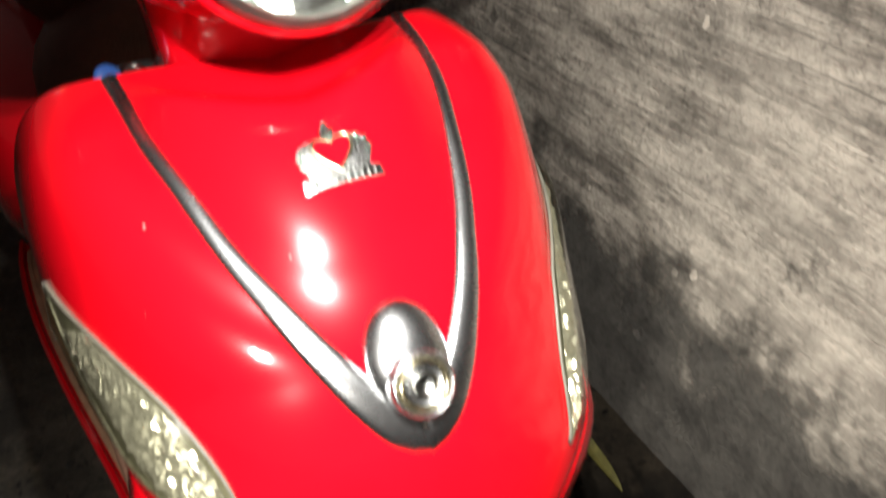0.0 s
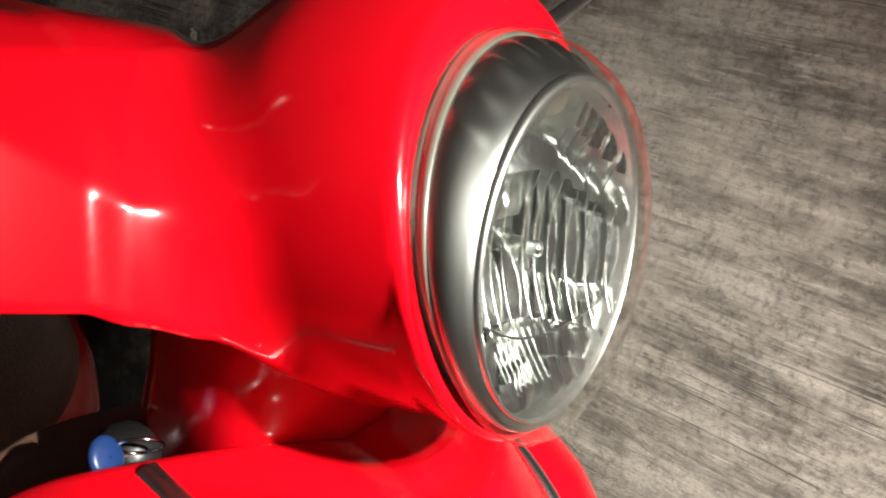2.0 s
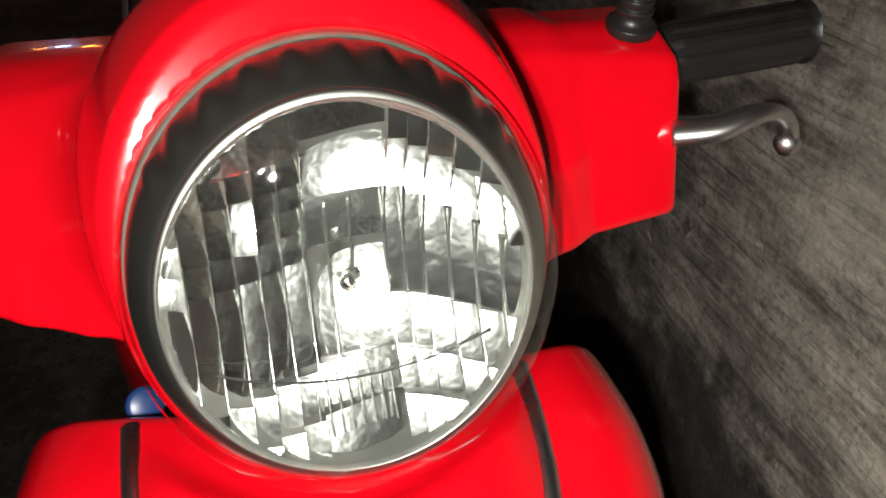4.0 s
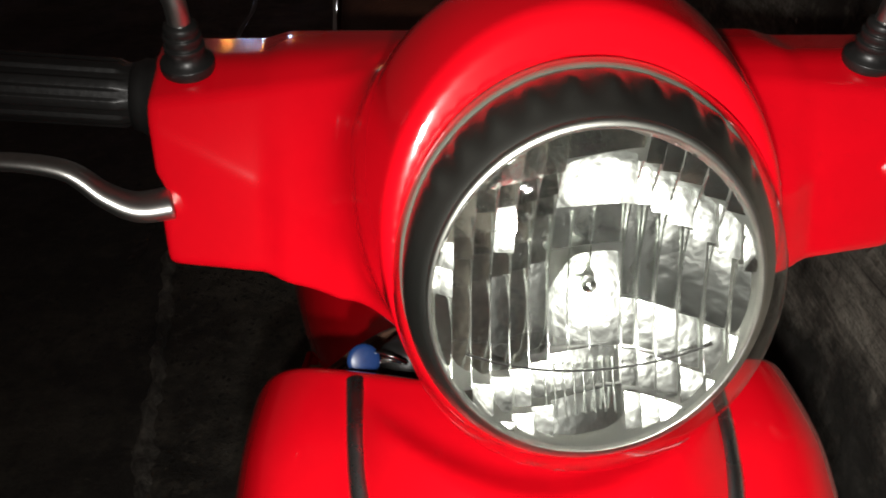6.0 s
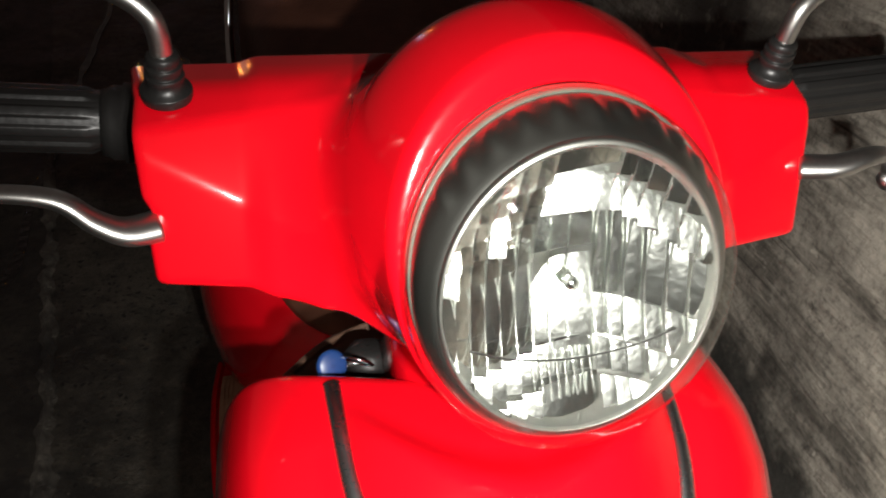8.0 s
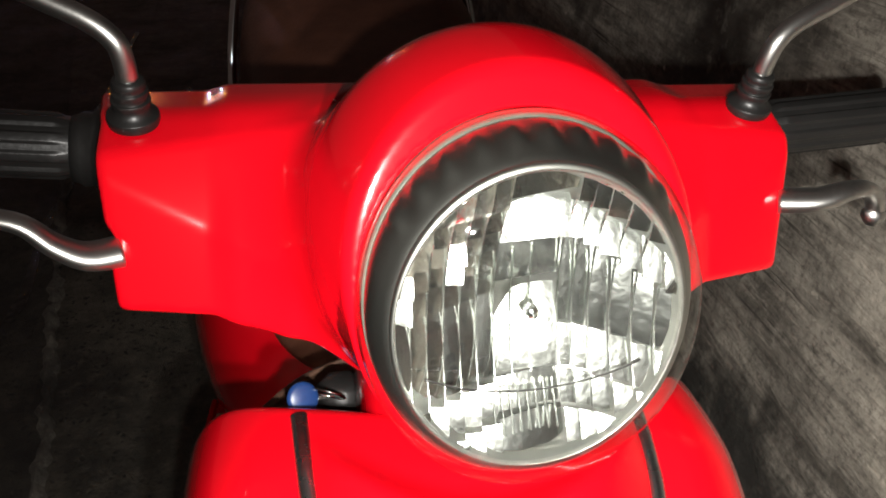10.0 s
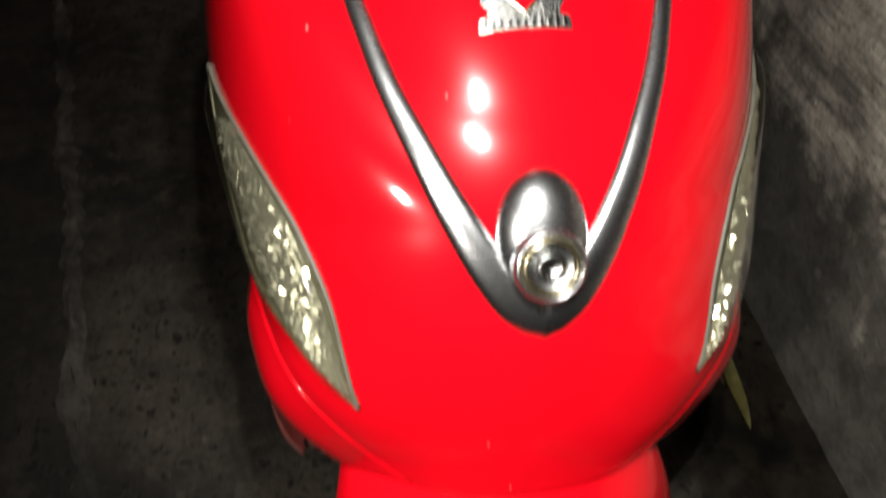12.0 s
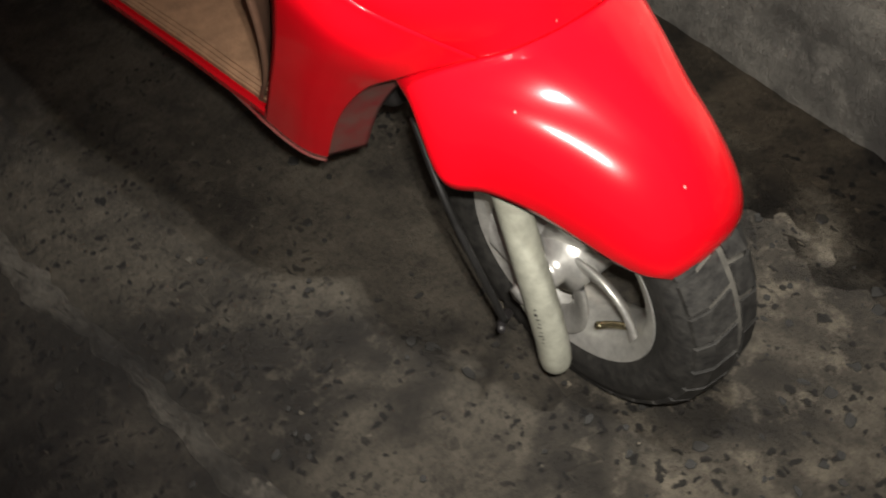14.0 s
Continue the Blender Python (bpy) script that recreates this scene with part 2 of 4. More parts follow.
CLEAR = glass("clear lens", (0.95, 0.965, 0.94), 0.02)
def two_gloss(name, colour, fine, soft, share):
    """Silvering that mirrors sharply and also scatters a soft glow."""
    m = bpy.data.materials.new(name)
    m.use_nodes = True
    nt = m.node_tree
    p = nt.nodes["Principled BSDF"]
    p.inputs["Base Color"].default_value = (*colour, 1)
    p.inputs["Metallic"].default_value, p.inputs["Roughness"].default_value = 1.0, fine
    g, mix = nt.nodes.new("ShaderNodeBsdfGlossy"), nt.nodes.new("ShaderNodeMixShader")
    g.inputs[0].default_value, g.inputs["Roughness"].default_value = (*colour, 1), soft
    mix.inputs[0].default_value = share
    nt.links.new(p.outputs[0], mix.inputs[1])
    nt.links.new(g.outputs[0], mix.inputs[2])
    nt.links.new(mix.outputs[0], nt.nodes["Material Output"].inputs[0])
    tc, cell, bump = [nt.nodes.new("ShaderNode" + k) for k in ("TexCoord", "TexNoise", "Bump")]
    cell.inputs["Scale"].default_value, cell.inputs["Detail"].default_value = 95, 2
    bump.inputs["Strength"].default_value, bump.inputs["Distance"].default_value = 0.3, 0.0022
    nt.links.new(tc.outputs["Object"], cell.inputs["Vector"])
    nt.links.new(cell.outputs["Fac"], bump.inputs["Height"])
    nt.links.new(bump.outputs[0], p.inputs["Normal"])
    nt.links.new(bump.outputs[0], g.inputs["Normal"])
    return m


MIRROR = two_gloss("silvered reflector", (0.90, 0.92, 0.89), 0.085, 0.26, 0.36)
GREYRING = material("grey ring plastic", (0.16, 0.155, 0.13), 0.35, grain=0.3, scale=60, coat=0.4)
BEZEL = material("smoked chrome bezel", (0.46, 0.46, 0.44), 0.30, metal=1.0, grain=0.2, scale=40)


# ---------------- mesh helpers ----------------
def part(name, bm, mat, parent=None, label="", smooth=True, bevel=0.0, subsurf=0):
    me = bpy.data.meshes.new(name)
    bmesh.ops.recalc_face_normals(bm, faces=bm.faces)
    if smooth:
        for fc in bm.faces:
            fc.smooth = True
    bm.to_mesh(me)
    bm.free()
    me.materials.append(mat)
    ob = new(name, me)
    if parent is not None:
        ob.parent = parent
    if bevel:
        b = ob.modifiers.new("bevel", "BEVEL")
        b.width, b.segments, b.limit_method, b.angle_limit = bevel, 3, "ANGLE", radians(35)
    if subsurf:
        s = ob.modifiers.new("smooth", "SUBSURF")
        s.levels = s.render_levels = subsurf
    if label:
        tagged(ob, label=label)
    return ob


def spline(a, v):
    """A smooth value through the evenly spaced values a."""
    n = len(a) - 1
    v = min(max(v, 0.0), n - 1e-9)
    i = int(v)
    u = v - i
    p, q, r, s = a[max(i - 1, 0)], a[i], a[i + 1], a[min(i + 2, n)]
    return 0.5 * (2 * q + (r - p) * u + (2 * p - 5 * q + 4 * r - s) * u * u + (3 * q - p - 3 * r + s) * u ** 3)


def sheet(fn, nu, nv, thick=0.0, closed=False, out=(0, -1, 0.6)):
    """A mesh of the surface fn(u, v), u and v from 0 to 1, thickened away from the side that faces out."""
    bm = bmesh.new()
    rows = []
    for j in range(nv + 1):
        rows.append([bm.verts.new(fn(i / nu, j / nv)) for i in range(nu if closed else nu + 1)])
    for j in range(nv):
        for i in range(nu):
            k = (i + 1) % nu if closed else i + 1
            bm.faces.new((rows[j][i], rows[j][k], rows[j + 1][k], rows[j + 1][i]))
    if thick:
        bm.normal_update()
        total = sum((f.normal * f.calc_area() for f in bm.faces), Vector())
        flip = -1 if total.dot(Vector(out)) > 0 else 1
        inner = [[bm.verts.new(v.co + v.normal * flip * thick) for v in r] for r in rows]
        for j in range(nv):
            for i in range(nu):
                k = (i + 1) % nu if closed else i + 1
                bm.faces.new((inner[j][i], inner[j + 1][i], inner[j + 1][k], inner[j][k]))
        for j in (0, nv):
            for i in range(nu):
                k = (i + 1) % nu if closed else i + 1
                bm.faces.new((rows[j][i], rows[j][k], inner[j][k], inner[j][i]))
        if not closed:
            for i in (0, nu):
                for j in range(nv):
                    bm.faces.new((rows[j][i], rows[j + 1][i], inner[j + 1][i], inner[j][i]))
    return bm


def loft(rings, caps=True):
    bm = bmesh.new()
    rows = [[bm.verts.new(p) for p in r] for r in rings]
    n = len(rows[0])
    for a, b in zip(rows, rows[1:]):
        for i in range(n):
            bm.faces.new((a[i], a[(i + 1) % n], b[(i + 1) % n], b[i]))
    if caps:
        bm.faces.new(rows[0])
        bm.faces.new(rows[-1][::-1])
    return bm


def basis(d):
    d = Vector(d).normalized()
    a = d.cross(Vector((0, 0, 1)) if abs(d.z) < 0.9 else Vector((0, 1, 0))).normalized()
    return a, d.cross(a).normalized()


def tube(points, radii, n=16, flat=1.0, steps=6):
    """A round rod along a smooth line through the points; flat squeezes its second axis."""
    pts = [Vector(p) for p in points]
    radii = radii if isinstance(radii, (list, tuple)) else [radii] * len(pts)
    m = (len(pts) - 1) * steps
    line = [Vector([spline([p[k] for p in pts], i / steps) for k in range(3)]) for i in range(m + 1)]
    rr = [spline(list(radii), i / steps) for i in range(m + 1)]
    rings = []
    a, b = basis(line[1] - line[0])
    for i, c in enumerate(line):
        d = (line[min(i + 1, m)] - line[max(i - 1, 0)]).normalized()
        a = (a - d * a.dot(d)).normalized()
        b = d.cross(a)
        rings.append([c + rr[i] * (math.cos(w) * a + flat * math.sin(w) * b) for w in [2 * math.pi * k / n for k in range(n)]])
    return loft(rings)


def turned(profile, centre, axis, n=48, caps=False):
    """A turned form: (radius, along) pairs about an axis."""
    c, d = Vector(centre), Vector(axis).normalized()
    a, b = basis(d)
    rings = [[c + d * h + r * (math.cos(w) * a + math.sin(w) * b) for w in [2 * math.pi * k / n for k in range(n)]] for r, h in profile]
    return loft(rings, caps)


def box(lo, hi):
    bm = bmesh.new()
    bmesh.ops.create_cube(bm, size=1)
    lo, hi = Vector(lo), Vector(hi)
    for v in bm.verts:
        v.co = Vector([lo[k] + (v.co[k] + 0.5) * (hi[k] - lo[k]) for k in range(3)])
    return bm


def joined(*bms):
    out = bmesh.new()
    for b in bms:
        me = bpy.data.meshes.new("tmp")
        b.to_mesh(me)
        b.free()
        out.from_mesh(me)
        bpy.data.meshes.remove(me)
    return out


# ---------------- ground and wall ----------------
def ground_height(x, y):
    return 0.004 * noise.noise(Vector((x * 3, y * 3, 0))) + 0.0015 * noise.noise(Vector((x * 22, y * 22, 4)))


def graded(n, reach):
    return [math.copysign(abs(k / n) ** 3 * reach + abs(k / n) * 1.2, k) for k in range(-n, n + 1)]


def build_ground():
    bm = bmesh.new()
    xs = ys = graded(90, 60.0)
    rows = [[bm.verts.new((x, y, ground_height(x, y))) for x in xs] for y in ys]
    for a, b in zip(rows, rows[1:]):
        for i in range(len(xs) - 1):
            bm.faces.new((a[i], a[i + 1], b[i + 1], b[i]))
    tagged(part("ground", bm, GROUND), "dark worn concrete ground with stains and small dark stones", "ground", kind="structure")


def wall_x(y, z):
    return 0.496 + 0.012 * y + 0.10 * z


def build_wall():
    def fn(u, v):
        y, z = -3.0 + 9.0 * u, -0.05 + 2.6 * v
        r = 0.006 * noise.noise(Vector((y * 0.8, z * 14, 0))) + 0.004 * noise.noise(Vector((y * 5, z * 5, 7))) + 0.002 * noise.noise(Vector((y * 6, z * 60, 2)))
        return Vector((wall_x(y, z) + r, y, z))

    bm = sheet(fn, 260, 160)
    top = bmesh.ops.extrude_face_region(bm, geom=bm.faces[:])
    for g in top["geom"]:
        if isinstance(g, bmesh.types.BMVert):
            g.co.x += 0.25
    tagged(part("wall_east", bm, WALL), "grey concrete wall with board marks and dark stains", "wall", kind="structure")


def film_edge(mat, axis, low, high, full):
    """Lets a thin film break up into blotches along one side of its sheet."""
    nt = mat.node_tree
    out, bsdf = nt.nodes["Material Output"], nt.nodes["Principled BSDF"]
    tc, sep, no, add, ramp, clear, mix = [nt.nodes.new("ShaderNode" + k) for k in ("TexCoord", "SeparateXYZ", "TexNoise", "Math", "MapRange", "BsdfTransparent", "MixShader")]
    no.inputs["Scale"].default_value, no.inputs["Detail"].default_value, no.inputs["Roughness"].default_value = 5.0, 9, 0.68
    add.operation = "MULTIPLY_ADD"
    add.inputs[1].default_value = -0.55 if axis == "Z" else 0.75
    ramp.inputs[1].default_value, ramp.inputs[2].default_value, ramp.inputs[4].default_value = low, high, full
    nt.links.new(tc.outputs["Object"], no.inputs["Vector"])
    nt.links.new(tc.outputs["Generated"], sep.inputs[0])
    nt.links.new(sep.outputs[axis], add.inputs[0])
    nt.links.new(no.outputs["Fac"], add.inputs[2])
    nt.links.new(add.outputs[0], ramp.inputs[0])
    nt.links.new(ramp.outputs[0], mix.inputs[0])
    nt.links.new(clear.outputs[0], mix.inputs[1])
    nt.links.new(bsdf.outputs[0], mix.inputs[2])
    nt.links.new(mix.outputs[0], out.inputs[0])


def build_damp_shade():
    """A thin film up the foot of the wall, damp grime plus shade put into its dark tone, that breaks up into blotches
    towards its top.
    """
    film_edge(DAMP_SHADE, "Z", 0.10, 0.26, 0.96)

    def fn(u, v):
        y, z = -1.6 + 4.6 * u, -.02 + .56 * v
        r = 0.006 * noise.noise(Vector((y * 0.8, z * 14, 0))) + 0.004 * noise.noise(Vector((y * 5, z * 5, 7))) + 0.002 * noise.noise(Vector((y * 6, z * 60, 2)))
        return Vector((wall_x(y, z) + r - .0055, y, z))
    tagged(part("damp_shade_film", sheet(fn, 230, 60), DAMP_SHADE), "dark film along the lower concrete wall, part damp, part painted shade", "stain", kind="structure")


def build_gutter():
    """A dark brown layer along the foot of the wall, thin, with a ragged edge."""
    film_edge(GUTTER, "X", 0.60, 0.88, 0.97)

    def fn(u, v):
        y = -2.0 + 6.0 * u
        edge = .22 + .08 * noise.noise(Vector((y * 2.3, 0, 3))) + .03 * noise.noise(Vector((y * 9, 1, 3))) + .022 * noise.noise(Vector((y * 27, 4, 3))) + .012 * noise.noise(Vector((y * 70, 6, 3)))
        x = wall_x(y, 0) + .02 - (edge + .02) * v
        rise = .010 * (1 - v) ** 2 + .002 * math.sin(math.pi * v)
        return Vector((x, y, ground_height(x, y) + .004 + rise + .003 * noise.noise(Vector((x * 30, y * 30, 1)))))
    tagged(part("gutter_strip", sheet(fn, 900, 24), GUTTER), "ragged dark brown layer along the foot of the wall", "dirt", kind="structure")


def build_worn_patch():
    """Lighter worn concrete with exposed dark stones in front of the wheel."""
    def fn(u, v):
        a = 2 * math.pi * u
        r = v * (1 + .30 * noise.noise(Vector((math.cos(a) * 1.5, math.sin(a) * 1.5, 13))) + .34 * noise.noise(Vector((math.cos(a) * 6, math.sin(a) * 6, 2))) + .22 * noise.noise(Vector((math.cos(a) * 16, math.sin(a) * 16, 5))))
        x, y = .13 + .38 * r * math.cos(a) + .08 * r * math.sin(a), -.35 + .38 * r * math.sin(a)
        return Vector((x, y, ground_height(x, y) + .0042 - .0038 * v ** 6))
    tagged(part("worn_patch", sheet(fn, 320, 24, closed=True), PATCH), "lighter worn concrete patch with dark stone chips", "ground", kind="structure")


def ridge_x(y):
    return -.418 - .17 * (y - .05) + .016 * noise.noise(Vector((y * 5, 2, 0))) + .009 * noise.noise(Vector((y * 24, 2, 0)))


def build_slab():
    """The darker slab beyond the mortar ridge."""
    def fn(u, v):
        y = -3.0 + 9.0 * u
        x = ridge_x(y) - 4.0 * v ** 1.6
        return Vector((x, y, ground_height(x, y) + .0032))
    tagged(part("ground_slab", sheet(fn, 500, 110), SLAB), "darker concrete slab beside the mortar ridge", "ground", kind="structure")


def build_ridge():
    """A narrow broken ridge of old mortar across the ground."""
    def fn(u, v):
        y = -.6 + 3.4 * u
        c = ridge_x(y)
        w = .017 + .013 * noise.noise(Vector((y * 9, 5, 0))) + .007 * noise.noise(Vector((y * 41, v * 2, 0)))
        x = c + (v * 2 - 1) * w
        h = .016 * (1 - (v * 2 - 1) ** 2) * (.7 + .9 * noise.noise(Vector((y * 25, v * 3, 0)))) - .001
        return Vector((x, y, ground_height(x, y) + .001 + h))
    tagged(part("mortar_ridge", sheet(fn, 400, 8), MORTAR), "thin broken ridge of old mortar on the ground", "mortar", kind="structure")


def leaf(place, turn, length, width, mat, label):
    def fn(u, v):
        w = width * math.sin(math.pi * min(1, u * .94 + .03)) ** .8
        x = (v * 2 - 1) * w
        return Vector((x, (u - .5) * length, .004 + .010 * (u - .4) ** 2 + abs(x) * .5 + .002 * math.sin(u * 9)))
    blade = part("leaf", sheet(fn, 24, 6), mat, None, label)
    part("midrib", tube([(0, -.5 * length, .005), (0, 0, .005), (0, .5 * length, .008)], .0007, 6), mat, blade)
    blade.matrix_basis = Matrix.Translation((place[0], place[1], ground_height(*place) + .012)) @ pose(0, 0, 0, 0, 0, turn)
    tagged(blade, label, "leaf", group="fallen leaves")


LEAF_A = material("dry yellow leaf", (0.14, 0.125, 0.03), 0.6, grain=0.5, scale=60, bump=0.3)
LEAF_B = material("dry brown leaf", (0.10, 0.055, 0.025), 0.7, grain=0.5, scale=60, bump=0.3)
STONE = material("small stone", (0.10, 0.088, 0.068), 0.8, grain=0.6, scale=60, bump=0.6)


def build_litter():
    leaf((.419, .393), -6, .163, .010, LEAF_A, "long dry yellowish leaf on the dark strip by the wall")
    leaf((.398, .418), 12, .062, .0035, LEAF_B, "thin dry leaf stalk on the dark strip by the wall")
    leaf((.445, .50), 70, .035, .010, LEAF_B, "small curled brown leaf by the wall")
    rng = random.Random(11)
    for k in range(34):
        x, y = (rng.uniform(-.75, .38), rng.uniform(-.35, 1.1))
        r = rng.choice((.002, .0025, .003, .003, .004, .006))
        bm = bmesh.new()
        bmesh.ops.create_icosphere(bm, subdivisions=1, radius=r)
        for v in bm.verts:
            v.co *= rng.uniform(.7, 1.15)
            v.co.z *= .6
        ob = part("pebble", bm, STONE, smooth=False)
        ob.location = (x, y, ground_height(x, y) + r * .4)
        tagged(ob, "small grey pebble lying on the concrete", "pebble", group="pebbles on the ground")


CHIP = material("dark stone chip", (0.010, 0.0095, 0.0085), 0.6, grain=0.5, scale=90, bump=0.3, other=(0.028, 0.026, 0.022))


def build_chips():
    """Dark angular stones bedded in the worn concrete, thickest in front of and beside the wheel."""
    rng = random.Random(23)
    shapes = []
    for k in range(14):
        n = rng.choice((5, 6, 6, 7))
        flat = rng.uniform(.45, .95)
        outline = [(rng.uniform(.7, 1.1), 2 * math.pi * (i + rng.uniform(-.3, .3)) / n) for i in range(n)]
        bm = bmesh.new()
        low = [bm.verts.new((r * math.cos(a), flat * r * math.sin(a), -.25)) for r, a in outline]
        high = [bm.verts.new((.86 * r * math.cos(a), .86 * flat * r * math.sin(a), rng.uniform(.02, .16))) for r, a in outline]
        bm.faces.new(high)
        for i in range(n):
            bm.faces.new((low[i], low[(i + 1) % n], high[(i + 1) % n], high[i]))
        bmesh.ops.recalc_face_normals(bm, faces=bm.faces)
        me = bpy.data.meshes.new("stone_chip")
        bm.to_mesh(me)
        bm.free()
        me.materials.append(CHIP)
        shapes.append(me)
    floor = bpy.data.objects["ground"]
    for k in range(300):
        if k < 210:
            x, y = rng.gauss(.20, .20), rng.gauss(-.30, .17)
        else:
            x, y = rng.gauss(-.16, .20), rng.gauss(.12, .30)
        size = rng.choice((.003, .004, .0048, .0058, .007, .009, .0115))
        ob = new("stone_chip", shapes[rng.randrange(len(shapes))])
        ob.matrix_basis = Matrix.Translation((x, y, ground_height(x, y) + .0052)) @ pose(0, 0, 0, 0, 0, rng.uniform(0, 360)) @ Matrix.Diagonal((size, size, .006, 1))
        ob.parent = floor


build_ground()
build_wall()
build_damp_shade()
build_gutter()
build_worn_patch()
build_slab()
build_ridge()
build_chips()
build_litter()


def water(name, colour, rough):
    m = material(name, colour, rough, bump=1.0, bump_scale=40, grain=0.5, scale=12)
    m.node_tree.nodes["Bump"].inputs["Distance"].default_value = 0.012
    return m


WET = water("wet concrete", (0.008, 0.007, 0.006), 0.03)


def build_wet_patch():
    def fn(u, v):
        a = 2 * math.pi * u
        r = v * (1 + .35 * noise.noise(Vector((math.cos(a) * 1.6, math.sin(a) * 1.6, 3))) + .10 * noise.noise(Vector((math.cos(a) * 4, math.sin(a) * 4, 8))))
        x, y = -.55 + .11 * r * math.cos(a), 3.00 + .40 * r * math.sin(a)
        return Vector((x, y, ground_height(x, y) + .0045 - .003 * v ** 8))
    tagged(part("wet_patch", sheet(fn, 90, 10, closed=True), WET), "shallow wet patch on the dark ground", "puddle", kind="structure")

    def crack(u, v):
        y = 1.7 + 2.6 * u
        w = .012 + .010 * noise.noise(Vector((y * 7, 1, 1)))
        x = -.80 - .02 * (y - 1.7) + .02 * noise.noise(Vector((y * 3, 0, 1))) + (v * 2 - 1) * w
        return Vector((x, y, ground_height(x, y) + .0045))
    tagged(part("wet_crack", sheet(crack, 120, 3), WET), "narrow wet crack in the dark ground", "puddle", kind="structure")


def glow(name, colour, strength):
    m = material(name, colour, 0.5)
    m.node_tree.nodes["Principled BSDF"].inputs["Emission Color"].default_value = (*colour, 1)
    m.node_tree.nodes["Principled BSDF"].inputs["Emission Strength"].default_value = strength
    return m


def street_lamp(x, y, z, size, mat, label):
    root = tagged(new("street_lamp"), label, "street lamp", group="far street lamps")
    part("pole", tube([(x + .9, y, 0), (x + .9, y, z * .6), (x + .85, y, z + .25), (x + .5, y, z + .5), (x, y, z + .45)], [.09, .07, .05, .04, .04], 12), DARK, root)
    part("lamp_head", turned([(.02, .42), (size * .6, .38), (size, .2), (size * .95, .0), (.01, -.02)], (x, y, z), (0, -.5, 1), 24), DARK, root)
    part("globe", turned([(.001, -size), (size * .6, -size * .75), (size * .9, -size * .3), (size * .92, .02), (.001, .03)], (x, y, z), (0, -.3, 1), 24), mat, root)


build_wet_patch()
ORANGE = glow("orange lamp globe", (1.0, 0.26, 0.04), 130.0)
street_lamp(-2.45, 15.0, 4.6, .15, ORANGE, "orange street lamp far down the dark street")
street_lamp(-3.35, 15.6, 4.3, .10, ORANGE, "small orange street lamp far down the dark street")
street_lamp(-2.95, 15.4, 4.0, .12, glow("white lamp globe", (0.45, 0.6, 1.0), 200.0), "small bluish white street lamp far down the street")

# ---------------- scooter ----------------
scooter = tagged(new("scooter"), "glossy red retro motor scooter parked on concrete beside a wall", "scooter")
scooter.location = (-0.004, 0, 0)

CY = [.300, .250, .190, .125, .080, .052, .036, .024, .017]
CZ = [.773, .768, .742, .694, .643, .591, .544, .498, .450]
EW = [.199, .203, .204, .201, .194, .184, .168, .137, .096]
EY = [.441, .375, .313, .264, .222, .172, .115, .083, .060]
EZ = [.678, .672, .659, .620, .577, .530, .500, .472, .443]
# half width between the trim strips, at even steps down to the foot of the V
TRIM_X = [.116, .115, .113, .109, .101, .088, .074, .057, .040, .021, .001]
FLANK = .025
BU = [.022, .015, .006, 0, 0, 0, 0, 0, 0]


def apron_at(v, s, lift=0.0):
    """A point of the front apron: v from 0 at its top to 8 at its bottom, s from -1 to 1 across."""
    a = min(abs(s), 1.0)
    k = 1 - math.sqrt(max(0.0, 1 - a * a))
    w, cy, cz, ey, ez, b = [spline(q, v) for q in (EW, CY, CZ, EY, EZ, BU)]
    # crease that swings down from one trim strip under the steering column and up to the other
    bow = (w * s / .112) ** 2
    off = v - 1.42 + .80 * bow
    ridge = .0125 * max(0, 1 - (off / 1.5 if off > 0 else -off / .32)) * max(0, 1 - bow ** 3)
    p = Vector((w * s, cy + (ey - cy) * k - ridge * .6, cz + (ez - cz) * k + b * math.sin(2 * math.asin(a)) + ridge))
    strip = spline(TRIM_X, min(max(v, 0), 4.87) / .487) / w
    if a > strip and v < 5:
        k2 = (a - strip) / (1 - strip)
        swell = FLANK * math.sin(math.pi * k2 ** 1.05) * min(1, max(0, (3.9 - v) / 2.2)) * min(1, .55 + v * .4)
        p += Vector((math.copysign(.35, s), -.70, .62)) * swell
    if lift:
        e = 0.02
        du = apron_at(v, max(-0.999, s - e)) - apron_at(v, min(0.999, s + e))
        dv = apron_at(max(0, v - e), s) - apron_at(min(8, v + e), s)
        n = du.cross(dv).normalized()
        if n.y > 0:
            n = -n
        p += n * lift
    return p


def apron_x(v, x, lift=0.0):
    return apron_at(v, x / spline(EW, v), lift)


